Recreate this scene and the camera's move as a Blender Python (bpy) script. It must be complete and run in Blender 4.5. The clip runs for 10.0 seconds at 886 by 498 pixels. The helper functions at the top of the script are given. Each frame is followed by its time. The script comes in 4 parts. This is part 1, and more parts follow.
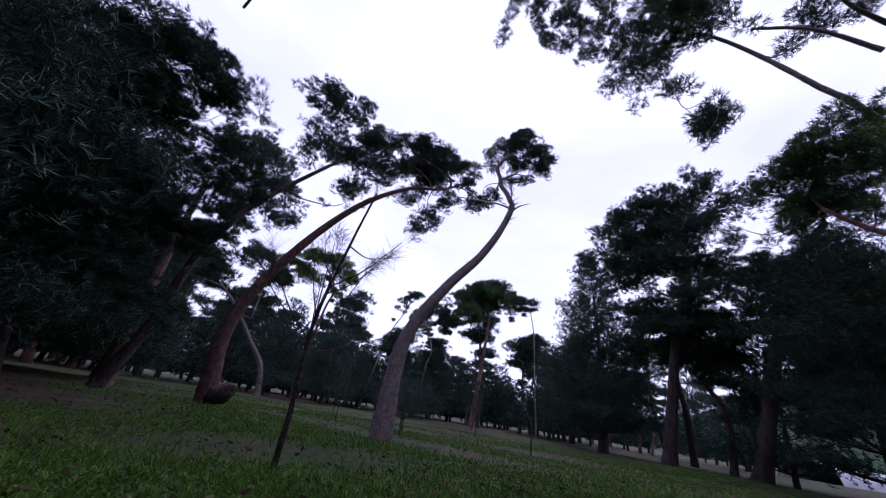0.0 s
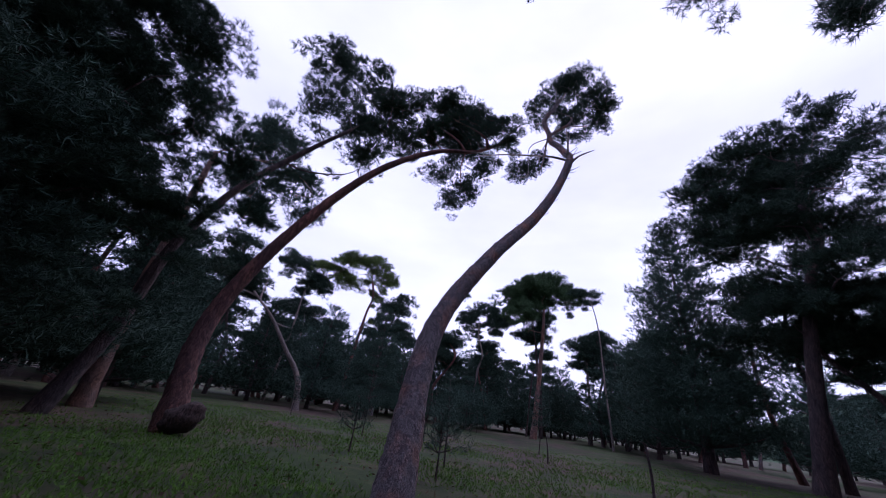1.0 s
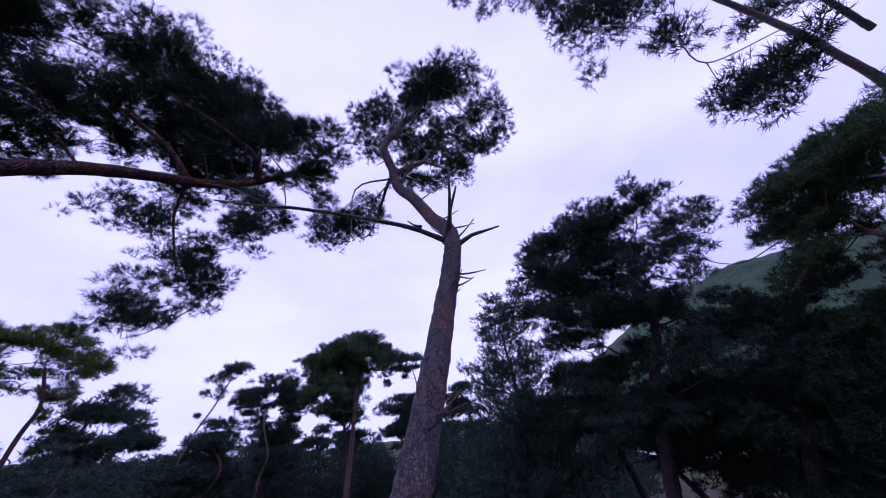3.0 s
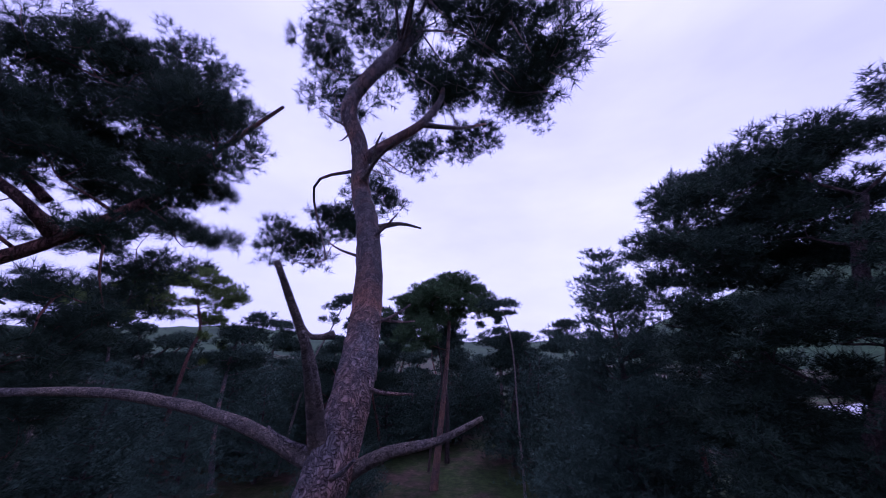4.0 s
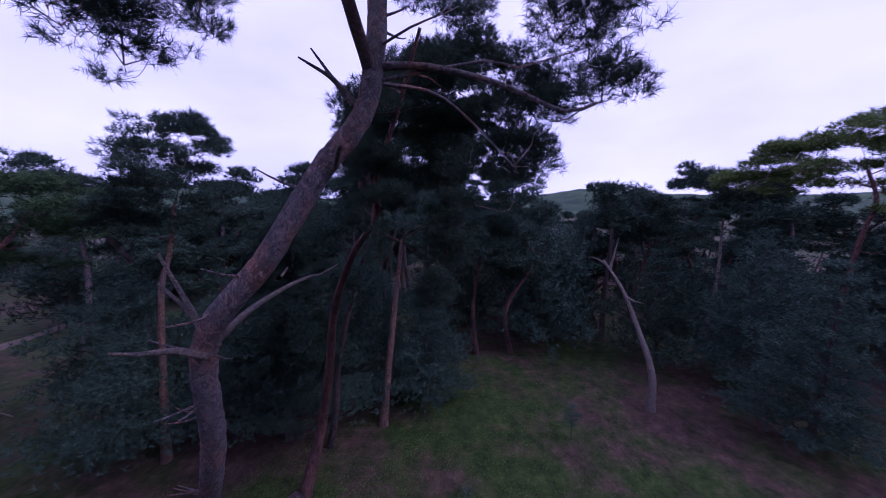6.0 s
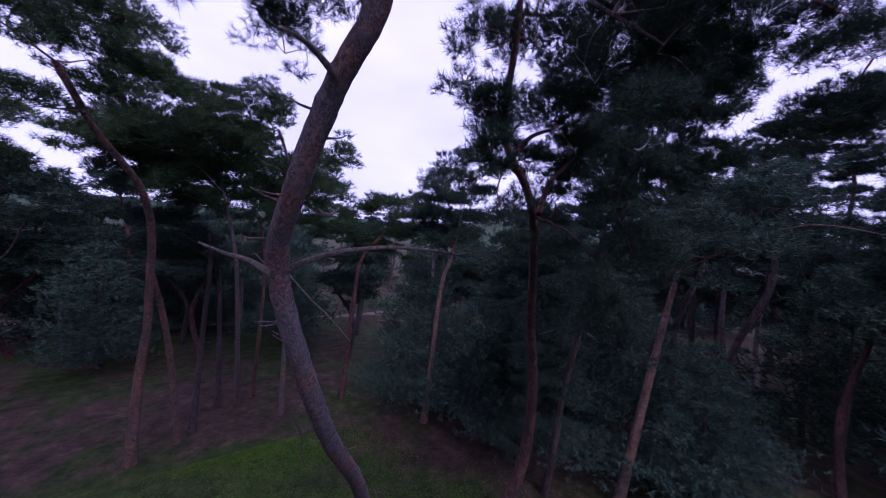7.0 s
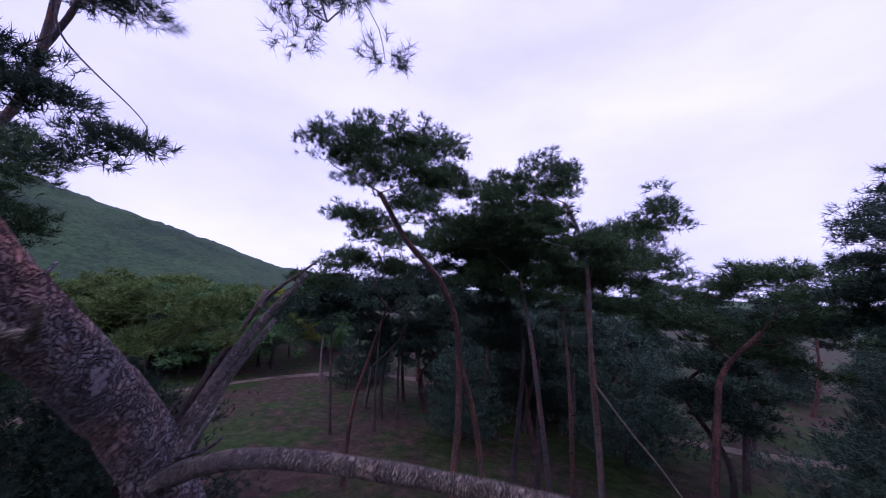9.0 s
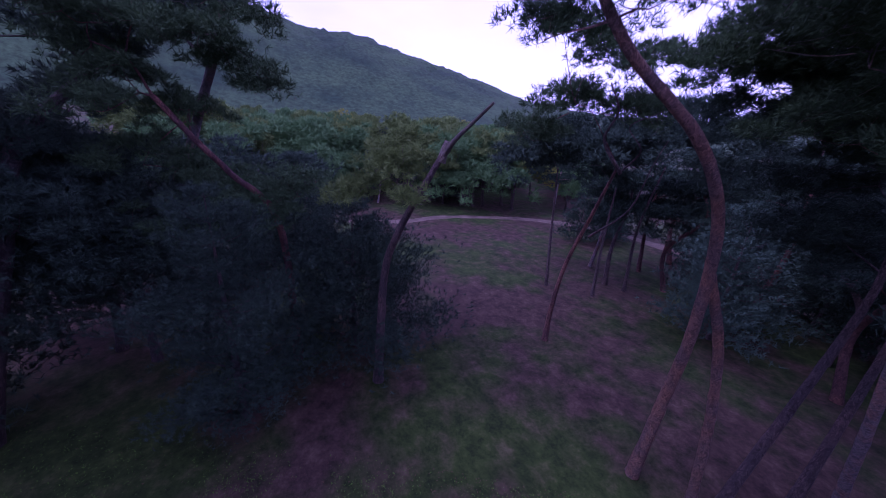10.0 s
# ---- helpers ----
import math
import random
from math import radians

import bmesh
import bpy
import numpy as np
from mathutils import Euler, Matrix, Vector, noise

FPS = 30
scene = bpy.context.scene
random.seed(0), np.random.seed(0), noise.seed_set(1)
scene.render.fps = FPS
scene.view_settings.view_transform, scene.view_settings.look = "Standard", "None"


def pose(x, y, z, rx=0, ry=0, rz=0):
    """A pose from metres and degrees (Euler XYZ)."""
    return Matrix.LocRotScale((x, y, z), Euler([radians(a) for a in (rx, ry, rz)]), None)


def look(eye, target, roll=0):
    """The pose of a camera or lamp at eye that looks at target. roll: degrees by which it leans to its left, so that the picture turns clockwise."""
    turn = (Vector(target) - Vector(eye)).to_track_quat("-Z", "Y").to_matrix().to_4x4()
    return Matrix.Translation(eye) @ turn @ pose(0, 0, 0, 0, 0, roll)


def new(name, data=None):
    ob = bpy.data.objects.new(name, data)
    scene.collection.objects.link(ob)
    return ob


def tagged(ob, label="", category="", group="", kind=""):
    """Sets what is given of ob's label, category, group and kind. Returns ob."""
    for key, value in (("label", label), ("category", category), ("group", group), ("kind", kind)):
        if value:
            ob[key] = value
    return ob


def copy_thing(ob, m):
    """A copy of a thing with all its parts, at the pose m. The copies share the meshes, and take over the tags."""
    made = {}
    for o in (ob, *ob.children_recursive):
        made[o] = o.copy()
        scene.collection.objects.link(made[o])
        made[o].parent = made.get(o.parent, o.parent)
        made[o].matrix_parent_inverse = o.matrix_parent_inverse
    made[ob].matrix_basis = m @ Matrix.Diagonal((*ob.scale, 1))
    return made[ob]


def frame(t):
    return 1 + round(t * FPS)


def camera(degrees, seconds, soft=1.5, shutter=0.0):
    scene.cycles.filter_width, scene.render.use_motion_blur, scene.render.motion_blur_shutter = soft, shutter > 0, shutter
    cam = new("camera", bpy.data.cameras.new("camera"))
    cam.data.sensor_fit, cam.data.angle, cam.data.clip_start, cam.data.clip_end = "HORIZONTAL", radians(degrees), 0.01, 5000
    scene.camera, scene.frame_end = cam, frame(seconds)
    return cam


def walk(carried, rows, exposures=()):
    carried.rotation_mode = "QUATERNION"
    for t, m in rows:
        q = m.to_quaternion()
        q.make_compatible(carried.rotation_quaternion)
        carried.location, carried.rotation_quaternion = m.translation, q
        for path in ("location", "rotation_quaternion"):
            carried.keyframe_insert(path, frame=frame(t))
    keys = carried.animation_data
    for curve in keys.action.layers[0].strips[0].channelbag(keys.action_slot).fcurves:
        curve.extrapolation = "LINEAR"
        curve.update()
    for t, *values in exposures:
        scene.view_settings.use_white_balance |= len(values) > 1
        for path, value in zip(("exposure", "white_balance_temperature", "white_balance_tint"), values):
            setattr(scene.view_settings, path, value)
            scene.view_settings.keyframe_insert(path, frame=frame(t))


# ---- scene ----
cam = camera(105.15, 10.0, soft=0.7, shutter=0.08)
# seconds, eye, target, roll
PATH = [
    (0.00, (0.001, -0.226, 0.495), (-0.232, 3.363, 2.247), 9.18),
    (0.50, (0.051, 1.320, 0.408), (-0.657, 4.841, 2.168), 10.24),
    (1.00, (-0.031, 2.511, 0.774), (-0.772, 6.033, 2.519), 8.08),
    (1.50, (-0.427, 3.659, 1.829), (-0.553, 7.361, 3.341), -1.22),
    (2.00, (-0.678, 4.842, 3.085), (-0.239, 8.628, 4.297), -7.98),
    (2.50, (-0.613, 6.340, 4.323), (0.489, 9.782, 6.036), -11.63),
    (2.70, (-0.392, 6.625, 4.695), (0.809, 9.889, 6.669), -9.79),
    (3.25, (0.411, 7.666, 6.378), (1.869, 10.796, 8.398), -5.60),
    (3.80, (1.472, 8.550, 7.921), (2.277, 12.186, 9.382), -1.23),
    (4.00, (1.999, 8.715, 8.213), (2.145, 12.541, 9.369), 1.20),
    (4.50, (2.917, 9.051, 8.487), (1.646, 12.782, 9.164), -1.91),
    (5.00, (3.686, 9.764, 8.591), (1.141, 12.834, 8.911), -4.47),
    (5.20, (3.967, 10.124, 8.555), (0.979, 12.763, 8.883), -5.33),
    (5.75, (4.322, 11.809, 8.907), (0.403, 12.571, 8.653), -2.29),
    (6.30, (3.897, 13.462, 8.852), (0.156, 12.111, 8.426), 1.68),
    (6.50, (3.549, 13.885, 8.553), (0.075, 11.918, 8.301), 2.12),
    (7.00, (2.252, 14.076, 8.151), (-0.098, 10.842, 8.019), 4.18),
    (7.50, (1.027, 14.096, 7.510), (0.468, 10.168, 8.016), 11.40),
    (8.00, (0.340, 13.587, 7.270), (0.790, 9.669, 7.938), 10.64),
    (8.50, (-0.006, 12.700, 7.680), (0.851, 8.880, 8.500), 2.95),
    (9.00, (0.168, 11.346, 8.415), (1.543, 7.637, 9.013), 3.51),
    (9.50, (0.026, 9.807, 8.917), (2.808, 6.953, 8.588), 6.66),
    (10.00, (0.854, 8.141, 8.851), (4.058, 6.194, 7.457), 4.48),
]
walk(cam, [(t, look(eye, aim, roll)) for t, eye, aim, roll in PATH],
     exposures=[(0.0, 0.2, 5600, 18), (1.2, 0.13, 5450, 24), (2.2, -0.02, 5250, 34), (4.0, -0.1, 5000, 44), (6.5, 0.06, 5100, 47), (7.6, 0.08, 5450, 35), (9.0, 0.04, 5350, 37), (9.5, 0.08, 5100, 46), (10.0, 0.3, 4850, 70)])

# ---- sky and light: an overcast evening ----
world = bpy.data.worlds.new("overcast_sky")
scene.world = world
world.use_nodes = True
wn, wl = world.node_tree.nodes, world.node_tree.links
wn.clear()
w_out = wn.new("ShaderNodeOutputWorld")
w_bg = wn.new("ShaderNodeBackground")
w_sky = wn.new("ShaderNodeTexSky")
w_sky.sky_type = "NISHITA"
w_sky.sun_disc = False
w_sky.sun_elevation = radians(51)
w_sky.sun_rotation = radians(17)
w_dim = wn.new("ShaderNodeMixRGB")
w_dim.blend_type = "MULTIPLY"
w_dim.inputs[0].default_value = 1.0
w_dim.inputs[2].default_value = (0.10, 0.10, 0.10, 1)
w_coord = wn.new("ShaderNodeTexCoord")
w_map = wn.new("ShaderNodeMapping")
w_map.inputs["Scale"].default_value = (1.0, 1.0, 2.6)
w_noise = wn.new("ShaderNodeTexNoise")
w_noise.inputs["Scale"].default_value = 1.6
w_noise.inputs["Detail"].default_value = 5
w_noise.inputs["Roughness"].default_value = 0.5
w_ramp = wn.new("ShaderNodeValToRGB")
w_ramp.color_ramp.elements[0].position = 0.3
w_ramp.color_ramp.elements[0].color = (0.62, 0.60, 0.84, 1)
w_ramp.color_ramp.elements[1].position = 0.72
w_ramp.color_ramp.elements[1].color = (0.86, 0.83, 0.98, 1)
w_mix = wn.new("ShaderNodeMixRGB")
w_mix.inputs[0].default_value = 0.93
wl.new(w_sky.outputs[0], w_dim.inputs[1])
wl.new(w_coord.outputs["Generated"], w_map.inputs["Vector"])
wl.new(w_map.outputs[0], w_noise.inputs["Vector"])
wl.new(w_noise.outputs["Fac"], w_ramp.inputs[0])
wl.new(w_dim.outputs[0], w_mix.inputs[1])
wl.new(w_ramp.outputs[0], w_mix.inputs[2])
wl.new(w_mix.outputs[0], w_bg.inputs[0])
w_bg.inputs[1].default_value = 1.22
wl.new(w_bg.outputs[0], w_out.inputs[0])

sun_data = bpy.data.lights.new("sun", "SUN")
sun_data.energy = 1.1
sun_data.angle = radians(20)
sun_data.color = (1.0, 0.94, 0.88)
sun = new("sun", sun_data)
sun.matrix_world = look((8, 26, 34), (0, 0, 0))


# ---- materials ----
def base_material(name, rough=0.9):
    m = bpy.data.materials.new(name)
    m.use_nodes = True
    n, l = m.node_tree.nodes, m.node_tree.links
    b = n["Principled BSDF"]
    b.inputs["Roughness"].default_value = rough
    b.inputs["Specular IOR Level"].default_value = 0.25
    return m, n, l, b


def ramp(n, stops):
    r = n.new("ShaderNodeValToRGB")
    els = r.color_ramp.elements
    while len(els) < len(stops):
        els.new(0.5)
    for e, (pos, col) in zip(els, stops):
        e.position, e.color = pos, (*col, 1)
    return r


def noise_node(n, l, coord, scale, detail=4, rough=0.55):
    t = n.new("ShaderNodeTexNoise")
    t.inputs["Scale"].default_value = scale
    t.inputs["Detail"].default_value = detail
    t.inputs["Roughness"].default_value = rough
    l.new(coord, t.inputs["Vector"])
    return t


def needle_material(name, dark, light, tip):
    """Pine needles: every tuft has its own tone; slow patches over the crown imitate lit and shaded clumps."""
    m, n, l, b = base_material(name, 0.75)
    b.inputs["Specular IOR Level"].default_value = 0.12
    geo = n.new("ShaderNodeNewGeometry")
    tc = n.new("ShaderNodeTexCoord")
    # dark stands for shaded undersides, tip for lit tops; both painted into the colour
    r = ramp(n, [(0.0, dark), (0.7, light), (1.0, tip)])
    patch = noise_node(n, l, tc.outputs["Object"], 2.6, 4, 0.65)
    add = n.new("ShaderNodeMath")
    add.operation = "MULTIPLY_ADD"
    add.inputs[1].default_value = 0.28
    l.new(geo.outputs["Random Per Island"], add.inputs[0])
    half = n.new("ShaderNodeMath")
    half.operation = "MULTIPLY_ADD"
    half.inputs[1].default_value = 1.5
    half.inputs[2].default_value = -0.45
    l.new(patch.outputs["Fac"], half.inputs[0])
    l.new(half.outputs[0], add.inputs[2])
    l.new(add.outputs[0], r.inputs[0])
    l.new(r.outputs[0], b.inputs["Base Color"])
    return m


def bark_material(name, dark, mid, warm, warm_from=0.5, scale=1.0, stretch=0.3):
    """Plated pine bark: cells with dark cracks, and warm flaked patches."""
    m, n, l, b = base_material(name, 0.92)
    tc = n.new("ShaderNodeTexCoord")
    mp = n.new("ShaderNodeMapping")
    mp.inputs["Scale"].default_value = (scale, scale, scale * stretch)
    l.new(tc.outputs["Object"], mp.inputs["Vector"])
    v = n.new("ShaderNodeTexVoronoi")
    v.feature = "DISTANCE_TO_EDGE"
    v.inputs["Scale"].default_value = 42
    warp = noise_node(n, l, mp.outputs[0], 9, 3)
    mixv = n.new("ShaderNodeMixRGB")
    mixv.inputs[0].default_value = 0.2
    l.new(mp.outputs[0], mixv.inputs[1])
    l.new(warp.outputs["Color"], mixv.inputs[2])
    l.new(mixv.outputs[0], v.inputs["Vector"])
    crack = ramp(n, [(0.0, (0.3, 0.3, 0.3)), (0.05, (0.75, 0.75, 0.75)), (0.2, (1, 1, 1))])
    l.new(v.outputs["Distance"], crack.inputs[0])
    patch = noise_node(n, l, mp.outputs[0], 2.2, 4, 0.6)
    tone = ramp(n, [(warm_from - 0.14, mid), (warm_from + 0.1, warm)])
    l.new(patch.outputs["Fac"], tone.inputs[0])
    grain = noise_node(n, l, mp.outputs[0], 60, 4, 0.7)
    gr = ramp(n, [(0.3, (0.55, 0.55, 0.55)), (0.7, (1.25, 1.25, 1.25))])
    l.new(grain.outputs["Fac"], gr.inputs[0])
    mul = n.new("ShaderNodeMixRGB")
    mul.blend_type = "MULTIPLY"
    mul.inputs[0].default_value = 1.0
    l.new(tone.outputs[0], mul.inputs[1])
    l.new(gr.outputs[0], mul.inputs[2])
    flake = n.new("ShaderNodeTexVoronoi")
    flake.inputs["Scale"].default_value = 34
    l.new(mixv.outputs[0], flake.inputs["Vector"])
    ftone = ramp(n, [(0.1, (0.55, 0.53, 0.55)), (0.55, (1, 1, 1)), (0.9, (1.45, 1.35, 1.3))])
    l.new(flake.outputs["Color"], ftone.inputs[0])
    fmul = n.new("ShaderNodeMixRGB")
    fmul.blend_type = "MULTIPLY"
    fmul.inputs[0].default_value = 1.0
    l.new(mul.outputs[0], fmul.inputs[1])
    l.new(ftone.outputs[0], fmul.inputs[2])
    mul = fmul
    fin = n.new("ShaderNodeMixRGB")
    fin.inputs[1].default_value = (*dark, 1)
    l.new(crack.outputs[0], fin.inputs[0])
    l.new(mul.outputs[0], fin.inputs[2])
    l.new(fin.outputs[0], b.inputs["Base Color"])
    bump = n.new("ShaderNodeBump")
    bump.inputs["Strength"].default_value = 1.0
    bump.inputs["Distance"].default_value = 0.03
    l.new(crack.outputs[0], bump.inputs["Height"])
    l.new(bump.outputs[0], b.inputs["Normal"])
    return m


NEEDLES = needle_material("pine_needles", (0.018, 0.031, 0.027), (0.044, 0.075, 0.050), (0.083, 0.117, 0.059))
NEEDLES_BLUE = needle_material("young_pine_needles", (0.030, 0.053, 0.045), (0.065, 0.109, 0.081), (0.112, 0.159, 0.101))
NEEDLES_GOLD = needle_material("yellowing_pine_needles", (0.054, 0.085, 0.027), (0.133, 0.186, 0.054), (0.245, 0.265, 0.080))
# lighter, greener copy of the pine needles, with light from above painted in
NEEDLES_LIT = needle_material("sunlit_pine_needles", (0.026, 0.048, 0.025), (0.073, 0.126, 0.055), (0.150, 0.220, 0.079))
BARK_GREY = bark_material("grey_pine_bark", (0.075, 0.062, 0.068), (0.215, 0.188, 0.202), (0.400, 0.200, 0.150), 0.61, 1.25, 0.7)
BARK_ORANGE = bark_material("orange_pine_bark", (0.060, 0.034, 0.030), (0.205, 0.140, 0.128), (0.340, 0.180, 0.130), 0.54, 1.1, 0.55)
BARK_RED = bark_material("red_pine_bark", (0.040, 0.022, 0.025), (0.116, 0.062, 0.062), (0.245, 0.116, 0.092), 0.56)
BARK_DARK = bark_material("dark_pine_bark", (0.022, 0.018, 0.021), (0.080, 0.064, 0.068), (0.140, 0.096, 0.090), 0.55)
BARK_PALE = bark_material("pale_dead_bark", (0.080, 0.068, 0.070), (0.230, 0.200, 0.195), (0.300, 0.240, 0.200), 0.55, 2.2, 1.0)


def ground_material():
    m, n, l, b = base_material("grass_and_needle_litter", 0.95)
    tc = n.new("ShaderNodeTexCoord")
    co = tc.outputs["Object"]
    big = noise_node(n, l, co, 0.11, 4, 0.6)
    mid = noise_node(n, l, co, 0.7, 5, 0.65)
    fine = noise_node(n, l, co, 1.4, 14, 0.82)
    green = ramp(n, [(0.38, (0.008, 0.015, 0.003)), (0.52, (0.025, 0.044, 0.008)), (0.68, (0.060, 0.084, 0.019))])
    brown = ramp(n, [(0.38, (0.017, 0.010, 0.009)), (0.54, (0.054, 0.032, 0.025)), (0.7, (0.116, 0.081, 0.057))])
    l.new(fine.outputs["Fac"], green.inputs[0])
    l.new(fine.outputs["Fac"], brown.inputs[0])
    sel = n.new("ShaderNodeMixRGB")
    sel.blend_type = "OVERLAY"
    sel.inputs[0].default_value = 0.7
    l.new(big.outputs["Fac"], sel.inputs[1])
    l.new(mid.outputs["Fac"], sel.inputs[2])
    cut = ramp(n, [(0.42, (0, 0, 0)), (0.6, (1, 1, 1))])
    l.new(sel.outputs[0], cut.inputs[0])
    mix = n.new("ShaderNodeMixRGB")
    l.new(cut.outputs[0], mix.inputs[0])
    l.new(green.outputs[0], mix.inputs[1])
    l.new(brown.outputs[0], mix.inputs[2])
    l.new(mix.outputs[0], b.inputs["Base Color"])
    bump = n.new("ShaderNodeBump")
    bump.inputs["Strength"].default_value = 0.5
    bump.inputs["Distance"].default_value = 0.04
    l.new(fine.outputs["Fac"], bump.inputs["Height"])
    l.new(bump.outputs[0], b.inputs["Normal"])
    return m


GROUND = ground_material()


def hill_material():
    m, n, l, b = base_material("wooded_hillside", 1.0)
    tc = n.new("ShaderNodeTexCoord")
    a = noise_node(n, l, tc.outputs["Object"], 0.012, 5, 0.6)
    c = noise_node(n, l, tc.outputs["Object"], 0.16, 5, 0.7)
    r1 = ramp(n, [(0.35, (0.016, 0.038, 0.021)), (0.65, (0.043, 0.081, 0.035))])
    l.new(a.outputs["Fac"], r1.inputs[0])
    r2 = ramp(n, [(0.35, (0.5, 0.5, 0.5)), (0.7, (1.3, 1.3, 1.3))])
    l.new(c.outputs["Fac"], r2.inputs[0])
    mul = n.new("ShaderNodeMixRGB")
    mul.blend_type = "MULTIPLY"
    mul.inputs[0].default_value = 1.0
    l.new(r1.outputs[0], mul.inputs[1])
    l.new(r2.outputs[0], mul.inputs[2])
    l.new(mul.outputs[0], b.inputs["Base Color"])
    return m


HILL = hill_material()


# ---- mesh helpers ----
def mesh_object(name, verts, faces, material, parent=None, smooth=False):
    me = bpy.data.meshes.new(name)
    me.from_pydata(np.asarray(verts).tolist(), [], np.asarray(faces).tolist() if not isinstance(faces, list) else faces)
    if smooth:
        me.polygons.foreach_set("use_smooth", [True] * len(me.polygons))
    me.materials.append(material)
    ob = new(name, me)
    if parent:
        ob.parent = parent
    return ob


def spline(points, step):
    """A smooth line through the points, cut into pieces of about that length, with how far along each lies."""
    c = np.array(points, float)
    c = np.vstack([2 * c[0] - c[1], c, 2 * c[-1] - c[-2]])
    out = []
    for i in range(1, len(c) - 2):
        p0, p1, p2, p3 = c[i - 1:i + 3]
        k = max(2, int(np.linalg.norm(p2 - p1) / step))
        u = (np.arange(k) / k)[:, None]
        out.append(0.5 * (2 * p1 + (p2 - p0) * u + (2 * p0 - 5 * p1 + 4 * p2 - p3) * u ** 2 + (3 * p1 - p0 - 3 * p2 + p3) * u ** 3))
    out = np.vstack(out + [c[-2:-1]])
    d = np.concatenate([[0], np.cumsum(np.linalg.norm(np.diff(out, axis=0), axis=1))])
    return out, d / d[-1]


def tube(points, r0, r1, step=0.25, sides=8, wobble=0.0, flare=0.0, rng=None, taper=1.0):
    """Vertices and quads of a tapering limb along the points."""
    line, s = spline(points, step)
    rad = r0 + (r1 - r0) * s ** taper + flare * r0 * np.exp(-s * 16)
    tang = np.gradient(line, axis=0)
    tang /= np.linalg.norm(tang, axis=1, keepdims=True)
    ref = np.array([0.83, 0.55, 0.05]) if abs(tang[0][2]) > 0.8 else np.array([0, 0, 1.0])
    side = np.cross(tang, ref)
    side /= np.linalg.norm(side, axis=1, keepdims=True) + 1e-9
    up = np.cross(side, tang)
    ang = np.arange(sides) * 2 * np.pi / sides
    ring = rad[:, None, None] * (np.cos(ang)[None, :, None] * side[:, None, :] + np.sin(ang)[None, :, None] * up[:, None, :])
    if wobble and rng is not None:
        ring *= 1 + wobble * rng.normal(size=(len(line), sides, 1))
    v = (line[:, None, :] + ring).reshape(-1, 3)
    i = np.arange(len(line) - 1)[:, None] * sides
    j = np.arange(sides)[None, :]
    k = (j + 1) % sides
    q = np.stack([i + j, i + k, i + sides + k, i + sides + j], -1).reshape(-1, 4)
    caps = [list(range(len(v) - sides, len(v)))]
    return v, q, caps


def join(parts):
    vs, fs, n = [], [], 0
    for v, q, caps in parts:
        vs.append(v)
        fs += (q + n).tolist() + [[a + n for a in c] for c in caps]
        n += len(v)
    return np.vstack(vs), fs


def unit(a):
    return a / (np.linalg.norm(a, axis=-1, keepdims=True) + 1e-9)


def tufts(centres, axes, length, width, needles, rng):
    """Sprays of thin needles: for each shoot a brush of slim triangles along a short twig."""
    m = len(centres)
    d = rng.normal(size=(m, needles, 3))
    ax = unit(axes)[:, None, :]
    d = unit(ax * rng.uniform(0.25, 1.1, (m, needles, 1)) + unit(d) * 0.85)
    root = centres[:, None, :] + ax * rng.uniform(-0.1, 0.7, (m, needles, 1)) * length
    side = unit(np.cross(d, rng.normal(size=(m, needles, 3)))) * width * 0.5
    ln = length * rng.uniform(0.7, 1.2, (m, needles, 1))
    v = np.stack([root - side, root + side, root + d * ln], 2).reshape(-1, 3)
    return v, np.arange(len(v)).reshape(-1, 3)


# needle length, needle width, needles a shoot, shoots by size of a bough, radius of one clump of shoots
NEAR = (0.088, 0.0042, 22, 4000, 0.16)
MID = (0.19, 0.018, 12, 800, 0.33)
FAR = (0.34, 0.042, 9, 300, 0.6)
WOOD = (0.27, 0.036, 9, 330, 0.42)
GROVE = (0.42, 0.075, 7, 170, 0.6)
NMID = (0.13, 0.011, 14, 1500, 0.22)
UMB = (0.24, 0.026, 10, 800, 0.45)


def pad_shoots(pad, style, rng):
    """Where the shoots of one bough sit: flat-bottomed clumps laid out in an uneven tier, with gaps between."""
    x, y, z, rx, rz = pad
    size = (rx * rx * max(rz, 0.3 * rx)) ** (2 / 3)
    count = max(40, int(style[3] * size))
    cr = min(style[4], rx * 0.62)
    groups = int(np.clip(2.3 * (rx / cr) ** 2 * (0.75 + 0.5 * rz / cr), 4, 42))
    th = rng.uniform(0, 2 * np.pi, groups)
    edge = 0.82 + 0.22 * np.sin(3 * th + rng.uniform(0, 6)) + 0.16 * np.sin(5 * th + rng.uniform(0, 6))
    rr = rng.uniform(0.02, 1, groups) ** 0.55 * edge
    g = np.stack([rx * rr * np.cos(th), rx * rr * np.sin(th), rz * (0.7 - 0.95 * rr ** 2 + rng.normal(size=groups) * 0.5)], -1)
    sc = rng.uniform(0.55, 1.25, groups)
    w = sc ** 2
    which = rng.choice(groups, count, p=w / w.sum())
    d = rng.normal(size=(count, 3))
    d[:, 2] = np.abs(d[:, 2]) - 0.32
    d = unit(d)
    local = d * (cr, cr, cr * 0.5) * sc[which][:, None] * rng.uniform(0.12, 1.0, (count, 1)) ** 0.45
    pos = g[which] + local
    axes = d * (1, 1, 0.7) + (0, 0, 0.45) + rng.normal(size=(count, 3)) * 0.22
    return pos + (x, y, z), axes, g + (x, y, z - 0.12 * cr)


SEED = [1]


